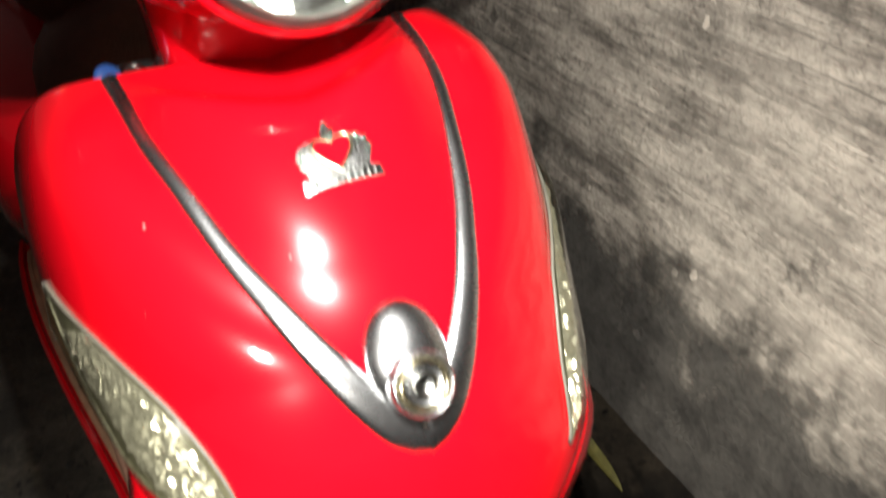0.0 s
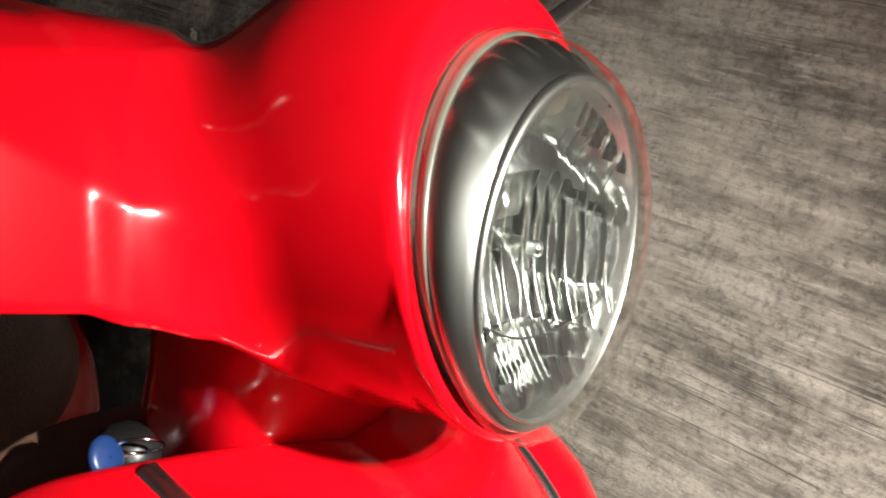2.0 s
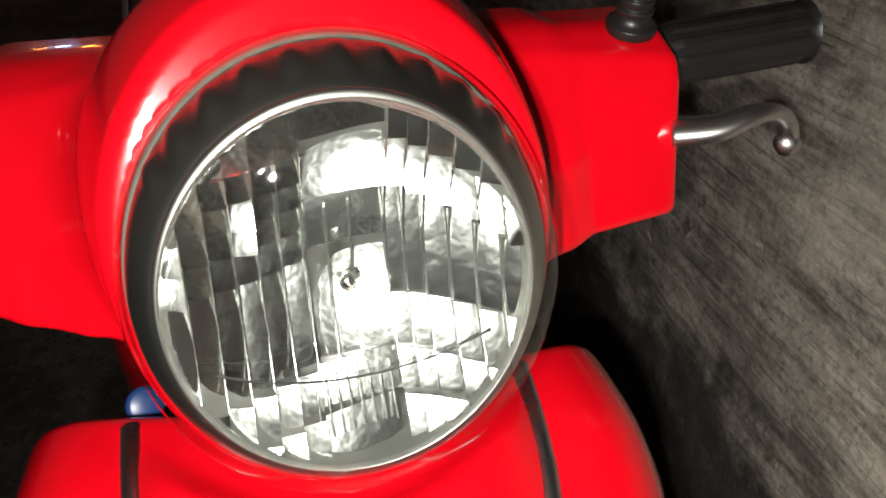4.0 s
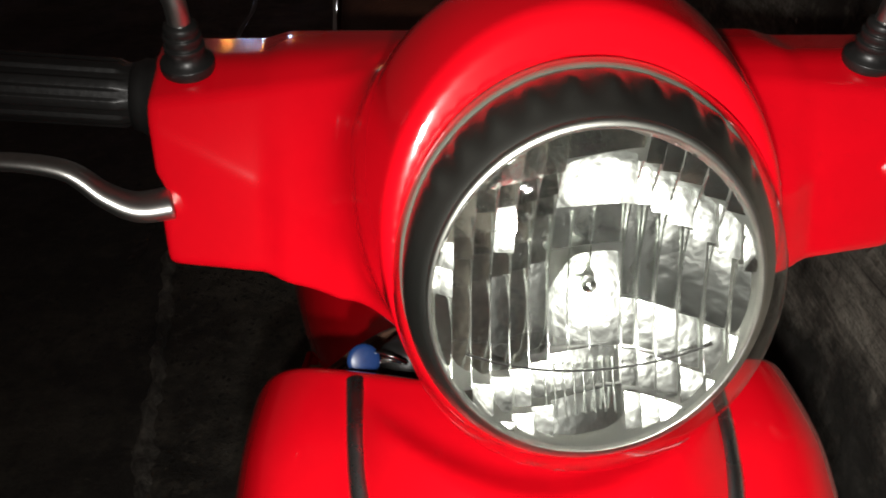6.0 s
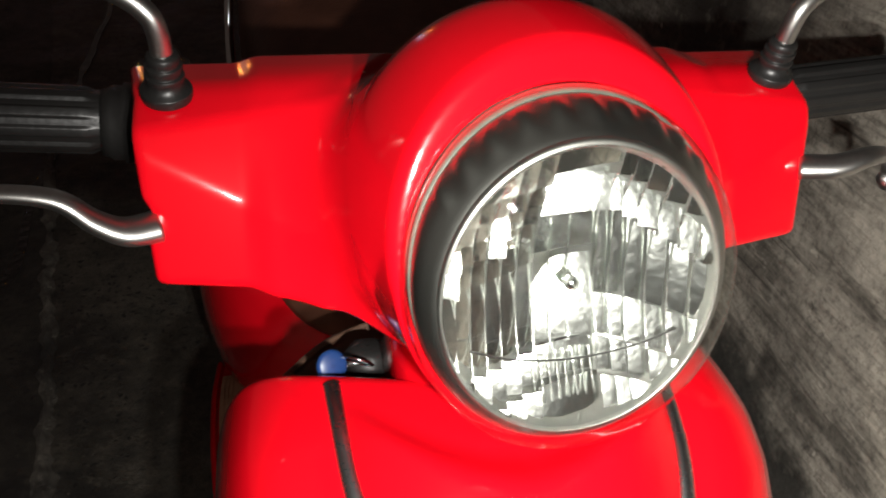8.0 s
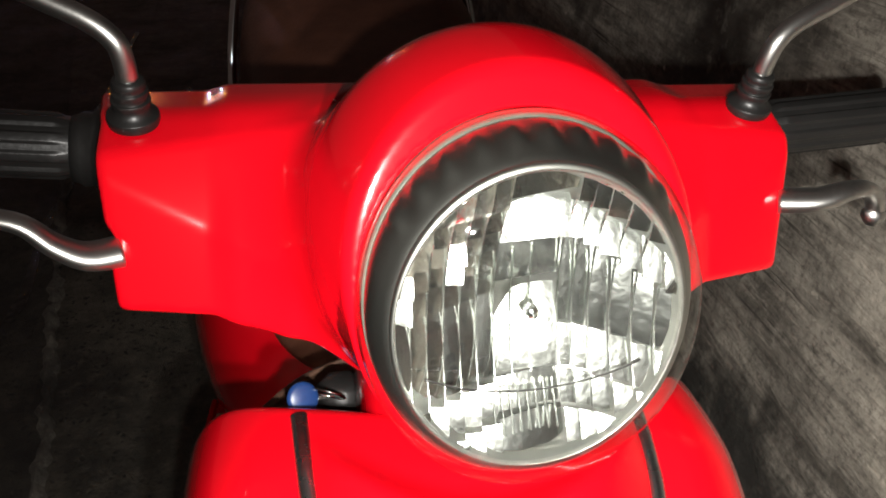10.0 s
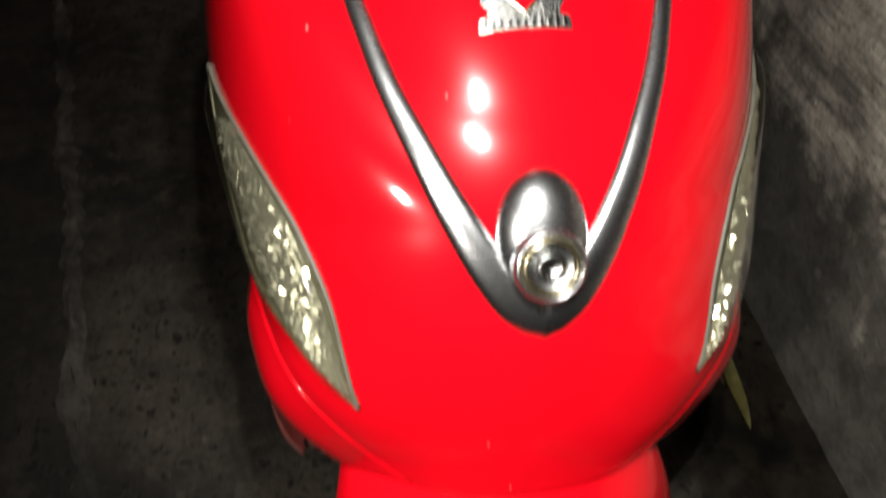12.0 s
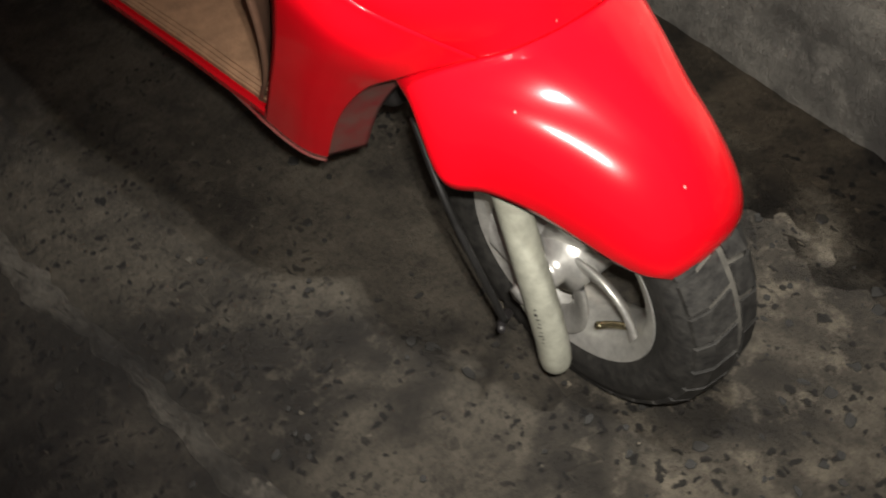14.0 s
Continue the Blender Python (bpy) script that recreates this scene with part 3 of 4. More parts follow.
def build_apron():
    def fn(u, v):
        q = (u * 2 - 1) * 1.16
        a = min(abs(q), 1.0)
        vv = v * 8.7 - .7
        vs = 1.4 * max(0.0, (a - .5) / .5) ** 1.8
        if vv > 0:
            vv = vs + vv * (8 - vs) / 8
        p = apron_at(max(vv, vs) if vv > 0 else vs, math.copysign(math.sin(a * math.pi / 2), q))
        if abs(q) > 1:
            k = (abs(q) - 1) / .16 * (1 if vv < 4.6 else max(.12, 1 - (vv - 4.6) / .5))
            p += Vector((math.copysign(.006 * k * k, -q), .045 * k, -.004 * k))
        if vv < 0:
            w = vv / -.7 * 1.9
            p += Vector((-p.x * .06 * (1 - math.cos(w)), .017 * math.sin(w), .017 * (math.cos(w) - 1)))
        return p

    part("apron", sheet(fn, 144, 84, 0.003), RED, scooter, "glossy red front apron")
    # chrome V: half widths swell towards the tip
    VV = [0.08, 0.7, 1.4, 2.0, 2.6, 3.1, 3.65, 4.2, 4.66, 4.87]
    VX = [.116, .114, .110, .100, .086, .071, .055, .037, .017, .000]
    VW = [.0064, .0066, .0068, .0072, .0079, .0090, .0105, .0125, .0150, .0165]
    n = 60

    def trim(u, v):
        t = (u * 2 - 1)
        q = abs(t) * 9
        k = 9 - q
        vv, x, w = spline(VV, k), math.copysign(spline(VX, k), t), spline(VW, k)
        dv, dx = spline(VV, min(9, k + .1)) - spline(VV, max(0, k - .1)), spline(VX, min(9, k + .1)) - spline(VX, max(0, k - .1))
        p0 = apron_x(vv, x)
        along = (apron_x(spline(VV, max(0, k - .1)), math.copysign(spline(VX, max(0, k - .1)), t)) - apron_x(spline(VV, min(9, k + .1)), math.copysign(spline(VX, min(9, k + .1)), t)))
        if abs(t) < 0.02:
            along = Vector((1, 0, 0))
        elif t < 0:
            along = -along
        nrm = (apron_x(vv, x, 0.01) - p0).normalized()
        side = nrm.cross(along.normalized()).normalized()
        c = (v * 2 - 1)
        return p0 + side * (w * c) + nrm * (0.0046 * (1 - c * c) ** 0.5 - 0.0003)

    part("chrome_trim", sheet(trim, 120, 10), TRIM, scooter, "V-shaped chrome trim strip")
    # boss at the foot of the V: a long dome with a round badge set into its foot
    c0, c1 = apron_x(3.45, 0), apron_x(4.55, 0)
    mid, along = (c0 + c1) / 2, (c0 - c1).normalized()
    n0 = (apron_x(4.0, 0, .01) - apron_x(4.0, 0)).normalized()

    def dome(u, v):
        w, e = 2 * math.pi * u, v * math.pi / 2
        return mid + Vector((1, 0, 0)) * (.0295 * math.cos(w) * math.cos(e)) + along * (.040 * math.sin(w) * math.cos(e)) + n0 * (.0185 * math.sin(e) - .002)

    part("dome", sheet(dome, 48, 14, closed=True), TRIM, scooter, "chrome dome at the foot of the trim")
    c = apron_x(4.25, 0, .012)
    nrm = (apron_x(4.25, 0, 0.02) - c).normalized()
    boss = part("round_boss", turned([(.0225, -.012), (.0228, .002), (.022, .006), (.0205, .008), (.0195, .0075), (.0185, .005), (.001, .0048)], c, nrm), TRIM, scooter, "round chrome boss")
    part("ring", turned([(.0180, .005), (.0175, .008), (.0160, .009), (.0145, .008), (.014, .005)], c, nrm), GOLD, boss, "pale ring badge")
    part("centre", turned([(.009, .005), (.0088, .0075), (.006, .008), (.0045, .006), (.001, .0055)], c, nrm), BADGE, boss)


def outline_plate(outline, v0, x0, unit, lift, thick):
    """A flat plate of the given outline (in units, y up) bent onto the apron."""
    bm = bmesh.new()
    vs = [bm.verts.new((x, y, 0)) for x, y in outline]
    bm.faces.new(vs)
    bmesh.ops.triangulate(bm, faces=bm.faces[:])
    bmesh.ops.subdivide_edges(bm, edges=bm.edges[:], cuts=3, use_grid_fill=True)
    r = bmesh.ops.extrude_face_region(bm, geom=bm.faces[:])
    for g in r["geom"]:
        if isinstance(g, bmesh.types.BMVert):
            g.co.z = 1
    for v in bm.verts:
        x, y, z = v.co
        v.co = apron_x(v0 - y * unit / 0.078, x0 + x * unit, lift + z * thick)
    return bm


def build_emblem():
    half = [(.0, .47), (.06, .44), (.08, .36), (.07, .29), (.16, .27), (.26, .25), (.34, .25), (.43, .18), (.49, .06), (.48, -.06), (.42, -.16), (.40, -.22), (.51, -.26), (.53, -.40), (.25, -.37), (.0, -.36)]
    crown = half + [(-x, y) for x, y in half[-2:0:-1]]
    emblem = part("crown_emblem", outline_plate(crown, 2.08, 0, .054, .0006, .003), BADGE, scooter, "small crown-shaped chrome emblem", smooth=False)
    def heart(k, t):
        return (k * .0125 * math.sin(t) ** 3, k * (.0105 * math.cos(t) - .0042 * math.cos(2 * t) - .0018 * math.cos(3 * t)))
    pts = [heart(1, 2 * math.pi * i / 28) for i in range(28)]
    part("heart", outline_plate([(x / .054, (y + .001) / .054) for x, y in pts], 2.05, 0, .054, .0035, .0006), RED, emblem, "red heart-shaped opening", smooth=False)
    def rim(u, v):
        x, y = heart(1.12, 2 * math.pi * u)
        w = 2 * math.pi * v
        k = 1 + .12 * math.cos(w)
        return apron_x(2.05 - (y * k + .001) / .078, x * k, .0042 + .0016 * math.sin(w))
    part("heart_rim", sheet(rim, 40, 8, closed=True), GOLD, emblem, "pale gold rim")
    for x, y in ((0, .47), (.06, .36), (-.06, .36), (.24, .22), (-.24, .22), (.34, .20), (-.34, .20), (.43, .13), (-.43, .13), (.46, .0), (-.46, .0)):
        bm = bmesh.new()
        bmesh.ops.create_icosphere(bm, subdivisions=2, radius=.0027)
        c = apron_x(2.08 - y * .054 / .078, x * .054, .0034)
        for v in bm.verts:
            v.co += c
        part("bead", bm, CHROME, emblem)
    for i in range(11):
        x = -.024 + .0048 * i
        bm = bmesh.new()
        bmesh.ops.create_cube(bm, size=1)
        for v in bm.verts:
            v.co = apron_x(2.30 - v.co.y * .055, x + v.co.x * .0022, .0044 + v.co.z * .0016)
        part("stud", bm, CHROME, emblem, smooth=False)


def signal_lamp(sign):
    # a leaf between an inner line and the edge of the apron's flank
    def fn(u, v, lift=.008):
        vv = 2.45 + 3.75 * v
        inner = spline([.97, .86, .76, .70, .70, .72], v * 5)
        outer = spline([.98, .985, .985, .955, .84, .725], v * 5)
        return apron_at(vv, sign * (inner + (outer - inner) * u), .0015 + lift * min(1, 3 * math.sin(math.pi * v)) * min(1, 2.2 * math.sin(math.pi * u)))

    lens = part("signal_lamp", sheet(lambda u, v: fn(u, v, .0), 14, 40), SIGBACK, scooter, "turn signal with a clear faceted lens")
    part("lens", sheet(fn, 16, 44), SIGNAL, lens, "clear plastic lens")
    rng = random.Random(5)
    for j in range(34):
        for i in range(8):
            v, u = .14 + .80 * (j + .5) / 34, .10 + .74 * (i + .5) / 8
            p, q, w = fn(u, v, .001), fn(min(1, u + .045), v, .001), fn(u, min(1, v + .0115), .001)
            n = (q - p).cross(w - p).normalized()
            n = -n if n.y > 0 else n
            a, b = (q - p), (w - p)
            bm = bmesh.new()
            vs = [bm.verts.new(p + s1 * a + s2 * b) for s1, s2 in ((-1, -1), (1, -1), (1, 1), (-1, 1))]
            t = bm.verts.new(p + n * rng.uniform(.0012, .0040) + a * rng.uniform(-1, 1) + b * rng.uniform(-1, 1))
            for k in range(4):
                bm.faces.new((vs[k], vs[(k + 1) % 4], t))
            part("prism", bm, PRISM, lens, smooth=False)

    def edge(u, v):
        t = u * 2
        p = fn(0, t, 0) if t <= 1 else fn(1, 2 - t, 0)
        w = 2 * math.pi * v
        return p + Vector((math.cos(w) * .0015, math.sin(w) * .0015, 0))

    part("lens_rim", sheet(edge, 90, 6), GREYPLASTIC, lens)


SIGBACK = material("pale lamp housing", (0.15, 0.15, 0.115), 0.3, grain=0.4, scale=120, coat=0.5)
PRISM = material("silver prism", (0.60, 0.60, 0.55), 0.22, metal=0.8)
SIGNAL = glass("signal lens", (0.86, 0.85, 0.74), 0.10)
GREYPLASTIC = material("grey lens edge", (0.12, 0.115, 0.09), 0.4, grain=0.3, scale=80)

build_apron()
build_emblem()
signal_lamp(-1)
signal_lamp(1)


# leg shield behind the apron, tunnel and floor
def floor_half(y):
    return spline([.196, .206, .216, .228, .240, .250, .258, .262, .262, .255], (y - .255) / .08)


def build_leg_shield():
    def fn(u, v):
        th = (u * 2 - 1)
        q = v * 7
        w = spline([.150, .180, .188, .193, .194, .194, .193, .193], q)
        y = spline([.440, .420, .355, .300, .245, .225, .245, .285], q)
        z = spline([.690, .670, .640, .595, .530, .440, .360, .296], q)
        a = abs(th)
        return Vector((w * math.copysign(a ** .9, th), y + .075 * (1 - a ** 3), z))

    part("leg_shield", sheet(fn, 48, 42, .005, out=(0, 1, 0)), BROWN, scooter, "brown plastic inner leg shield")
    for sign in (-1, 1):
        def belly(u, v):
            outer = [spline(k, v * 4) for k in ([.193, .198, .199, .200, .200], [.152, .150, .182, .222, .262], [.535, .500, .430, .360, .292])]
            inner = [spline(k, v * 4) for k in ([.085, .138, .155, .166, .170], [.045, .078, .118, .158, .196], [.470, .448, .408, .345, .262])]
            p = Vector(inner).lerp(Vector(outer), u)
            top = Vector((.085, .045, .470)).lerp(Vector((.193, .152, .535)), u)
            p += (apron_at(8 - 3.2 * u, .88 + .1195 * u, .0012) - top) * (1 - v) ** 2
            p += Vector((.2, -.8, -.1)) * (.016 * math.sin(math.pi * u) * v)
            p.x *= sign
            return p
        panel = part("belly_panel", sheet(belly, 24, 28, .004), RED, scooter, "red lower front panel beside the wheel")

        def arch(u, v):
            p = belly(0, v)
            return p + Vector((-sign * (.050 * u - .004), .010 - .014 * u, -.004 - .006 * u))
        part("arch_liner", sheet(arch, 10, 24, .003), DUSTY, panel, "dusty dull red inner wheel arch")

        def under(u, v):
            p = belly(u, 1)
            return p + Vector((0, .10 * v, -.006 * v))
        part("under_lip", sheet(under, 16, 6, .003), DUSTY, panel)
    n = 24
    rings = []
    for j in range(n + 1):
        y = .262 + .70 * j / n
        w = floor_half(y)
        rings.append([(x, y, z) for x, z in ((-w + .06, .250), (w - .06, .250), (w - .016, .276), (w - .001, .290), (w, .300), (w - .003, .303), (w - .007, .302), (w - .010, .294), (-w + .010, .294), (-w + .007, .302), (-w + .003, .303), (-w, .300), (-w + .001, .290), (-w + .016, .276))])
    part("floor_tray", loft(rings), RED, scooter, "red floorboard tray with a thin raised edge", smooth=False)
    for sign in (-1, 1):
        def strip(x0, x1, lift, ya, yb):
            """A strip that follows the floor's outer edge, between two distances from it."""
            rr = []
            for j in range(n + 1):
                y = ya + (yb - ya) * j / n
                w = floor_half(y)
                rr.append([(sign * (w - d), y, z) for d, z in ((x0, .2945), (x1, .2945), (x1, .2945 + lift), (x0, .2945 + lift))])
            return loft(rr)
        mat = part("foot_mat", strip(.012, .150, .006, .270, .93), MAT, scooter, "brown ribbed foot mat with a worn surface", smooth=False)
        for d in (.0145, .0205, .0265):
            part("rib", strip(d, d + .0035, .0085, .275, .92), MAT, mat, smooth=False)
    part("tunnel", loft([[(x, y, z) for x, z in ((-.05, .29), (.05, .29), (.04, h), (-.04, h))] for y, h in ((.34, .50), (.5, .36), (.9, .34), (1.0, .42))]), BROWN, scooter, bevel=.02)


def build_seat():
    def ring(y, w, lo, hi):
        pts = []
        for k in range(20):
            a = 2 * math.pi * k / 20
            c, s = math.cos(a), math.sin(a)
            pts.append((w * math.copysign(abs(c) ** .6, c), y, (lo + hi) / 2 + (hi - lo) / 2 * math.copysign(abs(s) ** .6, s)))
        return pts
    rings = [ring(y, w, lo, hi) for y, w, lo, hi in ((.86, .05, .62, .70), (.87, .11, .60, .76), (.92, .15, .60, .81), (1.02, .178, .61, .84), (1.12, .186, .62, .86), (1.22, .190, .64, .88), (1.40, .180, .66, .90), (1.47, .165, .68, .89))]
    part("saddle", loft(rings), LEATHER, scooter, "brown leather dual saddle", subsurf=1)
    rings = [ring(y, w, lo, hi) for y, w, lo, hi in ((1.44, .09, .84, 1.05), (1.46, .115, .81, 1.10), (1.50, .12, .81, 1.11), (1.54, .10, .84, 1.08))]
    part("backrest", loft(rings), LEATHER, scooter, "brown leather backrest", subsurf=1)
    half = [(.185, 1.20, .63), (.204, 1.27, .655), (.207, 1.30, .70), (.203, 1.32, .76), (.188, 1.36, .85), (.150, 1.44, .96), (.08, 1.50, 1.02)]
    part("grab_rail", tube([(-x, y, z) for x, y, z in half] + half[::-1], .008), CHROME, scooter, "chrome grab rail round the saddle")
    # tail body under the saddle
    rings = [ring(y, w, lo, hi) for y, w, lo, hi in ((.835, .16, .28, .50), (.85, .225, .24, .56), (1.0, .280, .21, .60), (1.15, .295, .22, .62), (1.4, .26, .28, .66), (1.6, .14, .45, .68), (1.68, .05, .5, .62))]
    part("tail_body", loft(rings), RED, scooter, "red rear body with bulging side cowls", subsurf=1)
    oval = lambda y, w, lo, hi: [(w * math.cos(2 * math.pi * k / 28), y, (lo + hi) / 2 + (hi - lo) / 2 * math.sin(2 * math.pi * k / 28)) for k in range(28)]
    rings = [oval(y, w, lo, hi) for y, w, lo, hi in ((.812, .10, .45, .63), (.82, .150, .415, .67), (.84, .168, .40, .69), (1.0, .175, .39, .70))]
    part("front_cushion", loft(rings), LEATHER, scooter, "brown leather panel under the saddle", subsurf=1)


def build_rear_wheel():
    c = (0, 1.35, .205)
    tyre = part("rear_tyre", turned([(.13, -.03), (.15, -.045), (.18, -.048), (.197, -.03), (.205, 0), (.197, .03), (.18, .048), (.15, .045), (.13, .03)], c, (1, 0, 0)), TYRE, scooter, "black rear tyre")


build_leg_shield()
build_seat()
build_rear_wheel()

# steering: fork, wheel, fender, headset
AXLE = Vector((0, -.022, .190))
PIVOT = Vector((0, .38, .95))
STEER = Matrix.Translation(PIVOT) @ Matrix.Rotation(radians(3.2), 4, Vector((0, .45, .89))) @ Matrix.Translation(-PIVOT)
BAR = STEER @ Matrix.Translation((0, .014, -.028)) @ Matrix.Diagonal((.985, 1, 1, 1))
FRONT = Matrix.Translation((-.006, 0, 0)) @ Matrix.Translation(AXLE) @ pose(0, 0, 0, 0, 0, 3.2) @ Matrix.Translation(-AXLE)


def steered(*obs, by=STEER):
    for ob in obs:
        ob.matrix_basis = by


def build_wheel():
    wheel = new("front_wheel")
    wheel.parent = scooter
    steered(wheel, by=FRONT)
    prof = [(.122, -.030), (.128, -.040), (.143, -.046), (.160, -.048), (.174, -.043), (.184, -.030), (.1885, -.012), (.190, 0), (.1885, .012), (.184, .030), (.174, .043), (.160, .048), (.143, .046), (.128, .040), (.122, .030)]
    part("tyre", turned(prof, AXLE, (1, 0, 0), 72), TYRE, wheel, "black tyre with block tread")
    bm = bmesh.new()
    for k in range(30):
        for sgn in (-1, 1):
            a0 = 2 * math.pi * (k + (0.5 if sgn > 0 else 0)) / 30
            pts = []
            for (r, x) in ((.189, .004), (.184, .030), (.174, .0435)):
                for da in (-.088, .088):
                    sk = a0 + da + (x - .004) * 1.8
                    pts.append((Vector((sgn * x, math.cos(sk) * r, math.sin(sk) * r)), Vector((sgn * x * .25, math.cos(sk), math.sin(sk))).normalized()))
            lo = [bm.verts.new(AXLE + p - n * .003) for p, n in pts]
            hi = [bm.verts.new(AXLE + p + n * .0042) for p, n in pts]
            for i in (0, 2):
                bm.faces.new((hi[i], hi[i + 1], hi[i + 3], hi[i + 2]))
                bm.faces.new((lo[i], lo[i + 2], hi[i + 2], hi[i]))
                bm.faces.new((lo[i + 1], hi[i + 1], hi[i + 3], lo[i + 3]))
            bm.faces.new((lo[0], hi[0], hi[1], lo[1]))
            bm.faces.new((lo[4], lo[5], hi[5], hi[4]))
    part("tread_groove", turned([(.1862, -.027), (.1893, -.012), (.1908, 0), (.1893, .012), (.1862, .027)], AXLE, (1, 0, 0), 72), DUST, wheel, "pale dirt in the tread grooves")
    tread = part("tread_block", bm, TYRE, wheel, "raised tread blocks", smooth=False)
    tagged(tread, kind="stuff")
    part("rim", turned([(.126, -.040), (.129, -.036), (.127, -.031), (.116, -.026), (.106, -.010), (.106, .010), (.116, .026), (.127, .031), (.129, .036), (.126, .040), (.112, .034), (.099, .012), (.099, -.012), (.112, -.034), (.126, -.040)], AXLE, (1, 0, 0), 64), STEEL, wheel, "cast aluminium rim")
    part("hub", turned([(.001, -.062), (.016, -.062), (.018, -.055), (.018, -.046), (.034, -.042), (.036, -.02), (.036, .02), (.034, .04), (.018, .044), (.018, .058), (.001, .058)], AXLE, (1, 0, 0), 40), STEEL, wheel, "machined hub")
    for k in range(5):
        a = 2 * math.pi * k / 5 + .35
        def spoke(u, v):
            r = .03 + .078 * v
            w = .024 - .004 * math.sin(math.pi * v)
            b = a + .62 * v * v
            d = Vector((0, math.cos(b), math.sin(b)))
            s = Vector((0, -math.sin(b), math.cos(b)))
            th = 2 * math.pi * u
            return AXLE + d * r + s * w * math.cos(th) + Vector((-.030 + .006 * math.sin(th) + .009 * math.cos(th) - .004 * v, 0, 0))
        part("spoke", sheet(spoke, 16, 8, closed=True), STEEL, wheel)
    a = -2.55
    d = Vector((0, math.cos(a), math.sin(a)))
    part("valve", tube([AXLE + d * .104 + Vector((-.01, 0, 0)), AXLE + d * .085 + Vector((-.03, 0, 0)), AXLE + d * .075 + Vector((-.045, 0, 0))], .004), GOLD, wheel, "brass tyre valve")


def build_fork():
    for sgn in (-1, 1):
        x = sgn * .086
        line = [(x * 1.02, .020, .385), (x * 1.03, .000, .335), (x * 1.04, -.034, .24), (x, -.058, .15), (x * .985, -.066, .105), (x * .985, -.068, .092)]
        fork = part("fork_leg", tube(line, [.0150, .0160, .0170, .0175, .0170, .011], 24), FORK, scooter, "pale grey painted fork leg")
        steered(fork, by=FRONT)
        # worn dark lettering along the leg, unreadable
        rng = random.Random(4)
        for k in range(9):
            c = Vector([spline([p[i] for p in line], 2.95 - .07 * k - .02 * rng.random()) for i in range(3)])
            n = Vector((sgn * .90, -.44, .05)).normalized()
            up = Vector((0, .25, 1)).normalized()
            side = up.cross(n).normalized()
            h, w = rng.choice((.0005, .0007, .0016)), rng.uniform(.0008, .0030)
            bm = bmesh.new()
            off = rng.uniform(-.001, .001)
            vs = [bm.verts.new(c + n * .0176 + up * a * h + side * (b * w + off)) for a, b in ((-1, -1), (-1, 1), (1, 1), (1, -1))]
            r = bmesh.ops.extrude_face_region(bm, geom=[bm.faces.new(vs)])
            for g in r["geom"]:
                if isinstance(g, bmesh.types.BMVert):
                    g.co -= n * .003
            part("mark", bm, DARK, fork, smooth=False)
        part("axle_link", loft([[(x + dx, y, z + dz) for dx, dz in ((-.010, -.016), (.010, -.016), (.010, .016), (-.010, .016))] for y, z in ((-.062, .135), (-.045, .165), (-.018, .190))]), FORK, fork, bevel=.006)
        part("axle_nut", turned([(.001, .012), (.011, .012), (.0125, .004), (.0125, -.02)], (x, -.022, .190), (sgn, 0, 0), 6), STEEL, fork)
    cable = part("brake_cable", tube([(-.112, .095, .37), (-.126, .050, .325), (-.128, .016, .27), (-.122, -.008, .21), (-.116, -.022, .165)], .0040), RUBBER, scooter, "black brake cable")
    arm = part("brake_arm", tube([(-.100, -.010, .150), (-.118, -.020, .160), (-.128, -.030, .170)], [.006, .005, .004]), DARK, scooter)
    steered(arm, cable, by=FRONT)
    part("inner_guard", loft([[(x, y, z) for x, z in ((-.085, z0), (.085, z0), (.085, z1), (-.085, z1))] for y, z0, z1 in ((.19, .28, .44), (.26, .24, .50))]), DARK, scooter, "dark inner splash guard", bevel=.01)


def build_fender():
    # stations from the front tip back: crown line, shoulder crease, lower edge
    FY = [-.163, -.166, -.152, -.115, -.062, .000, .060, .120, .180]
    FZ = [.297, .328, .362, .397, .424, .446, .457, .461, .462]
    SX = [.016, .022, .028, .034, .046, .070, .090, .098, .100]
    SD = [.000, .001, .002, .003, .004, .003, .004, .006, .008]
    FW = [.046, .060, .072, .083, .096, .116, .138, .124, .112]
    LY = [-.150, -.136, -.112, -.082, -.046, -.006, .030, .078, .145]
    LZ = [.301, .304, .312, .324, .338, .350, .356, .400, .425]

    def raw(u, v):
        a = u * 2 - 1
        q = v * 8
        cy, cz, sx, sd, w, ly, lz = [spline(k, q) for k in (FY, FZ, SX, SD, FW, LY, LZ)]
        b = abs(a)
        if b < .4:
            k = b / .4
            x, y, z = sx * k, cy, cz - sd * k * k
        else:
            k = (b - .4) / .6
            x = sx + (w - sx) * math.sin(k * math.pi / 2) ** .9
            y = cy + (ly - cy) * k ** 1.6
            z = cz - sd - (cz - sd - lz) * k ** 1.35
        return Vector((math.copysign(x, a), y, z))

    def fn(u, v):
        h = .78 * u * (1 - u)
        return sum((raw(u + h * d, v) * w for d, w in ((-1, .10), (-.66, .15), (-.33, .2), (0, .1), (.33, .2), (.66, .15), (1, .10))), Vector())

    fender = part("front_fender", sheet(fn, 60, 64, .003), RED, scooter, "glossy red front fender with dust specks")
    steered(fender, by=FRONT)

    def rim(u, v):
        p = fn(.22 + .56 * u, 0)
        t = 2 * math.pi * v
        return p + Vector((0, math.cos(t) * .0018 - .0005, math.sin(t) * .0018))
    part("worn_edge", sheet(rim, 40, 6), WORN, fender, "pale worn paint edge")


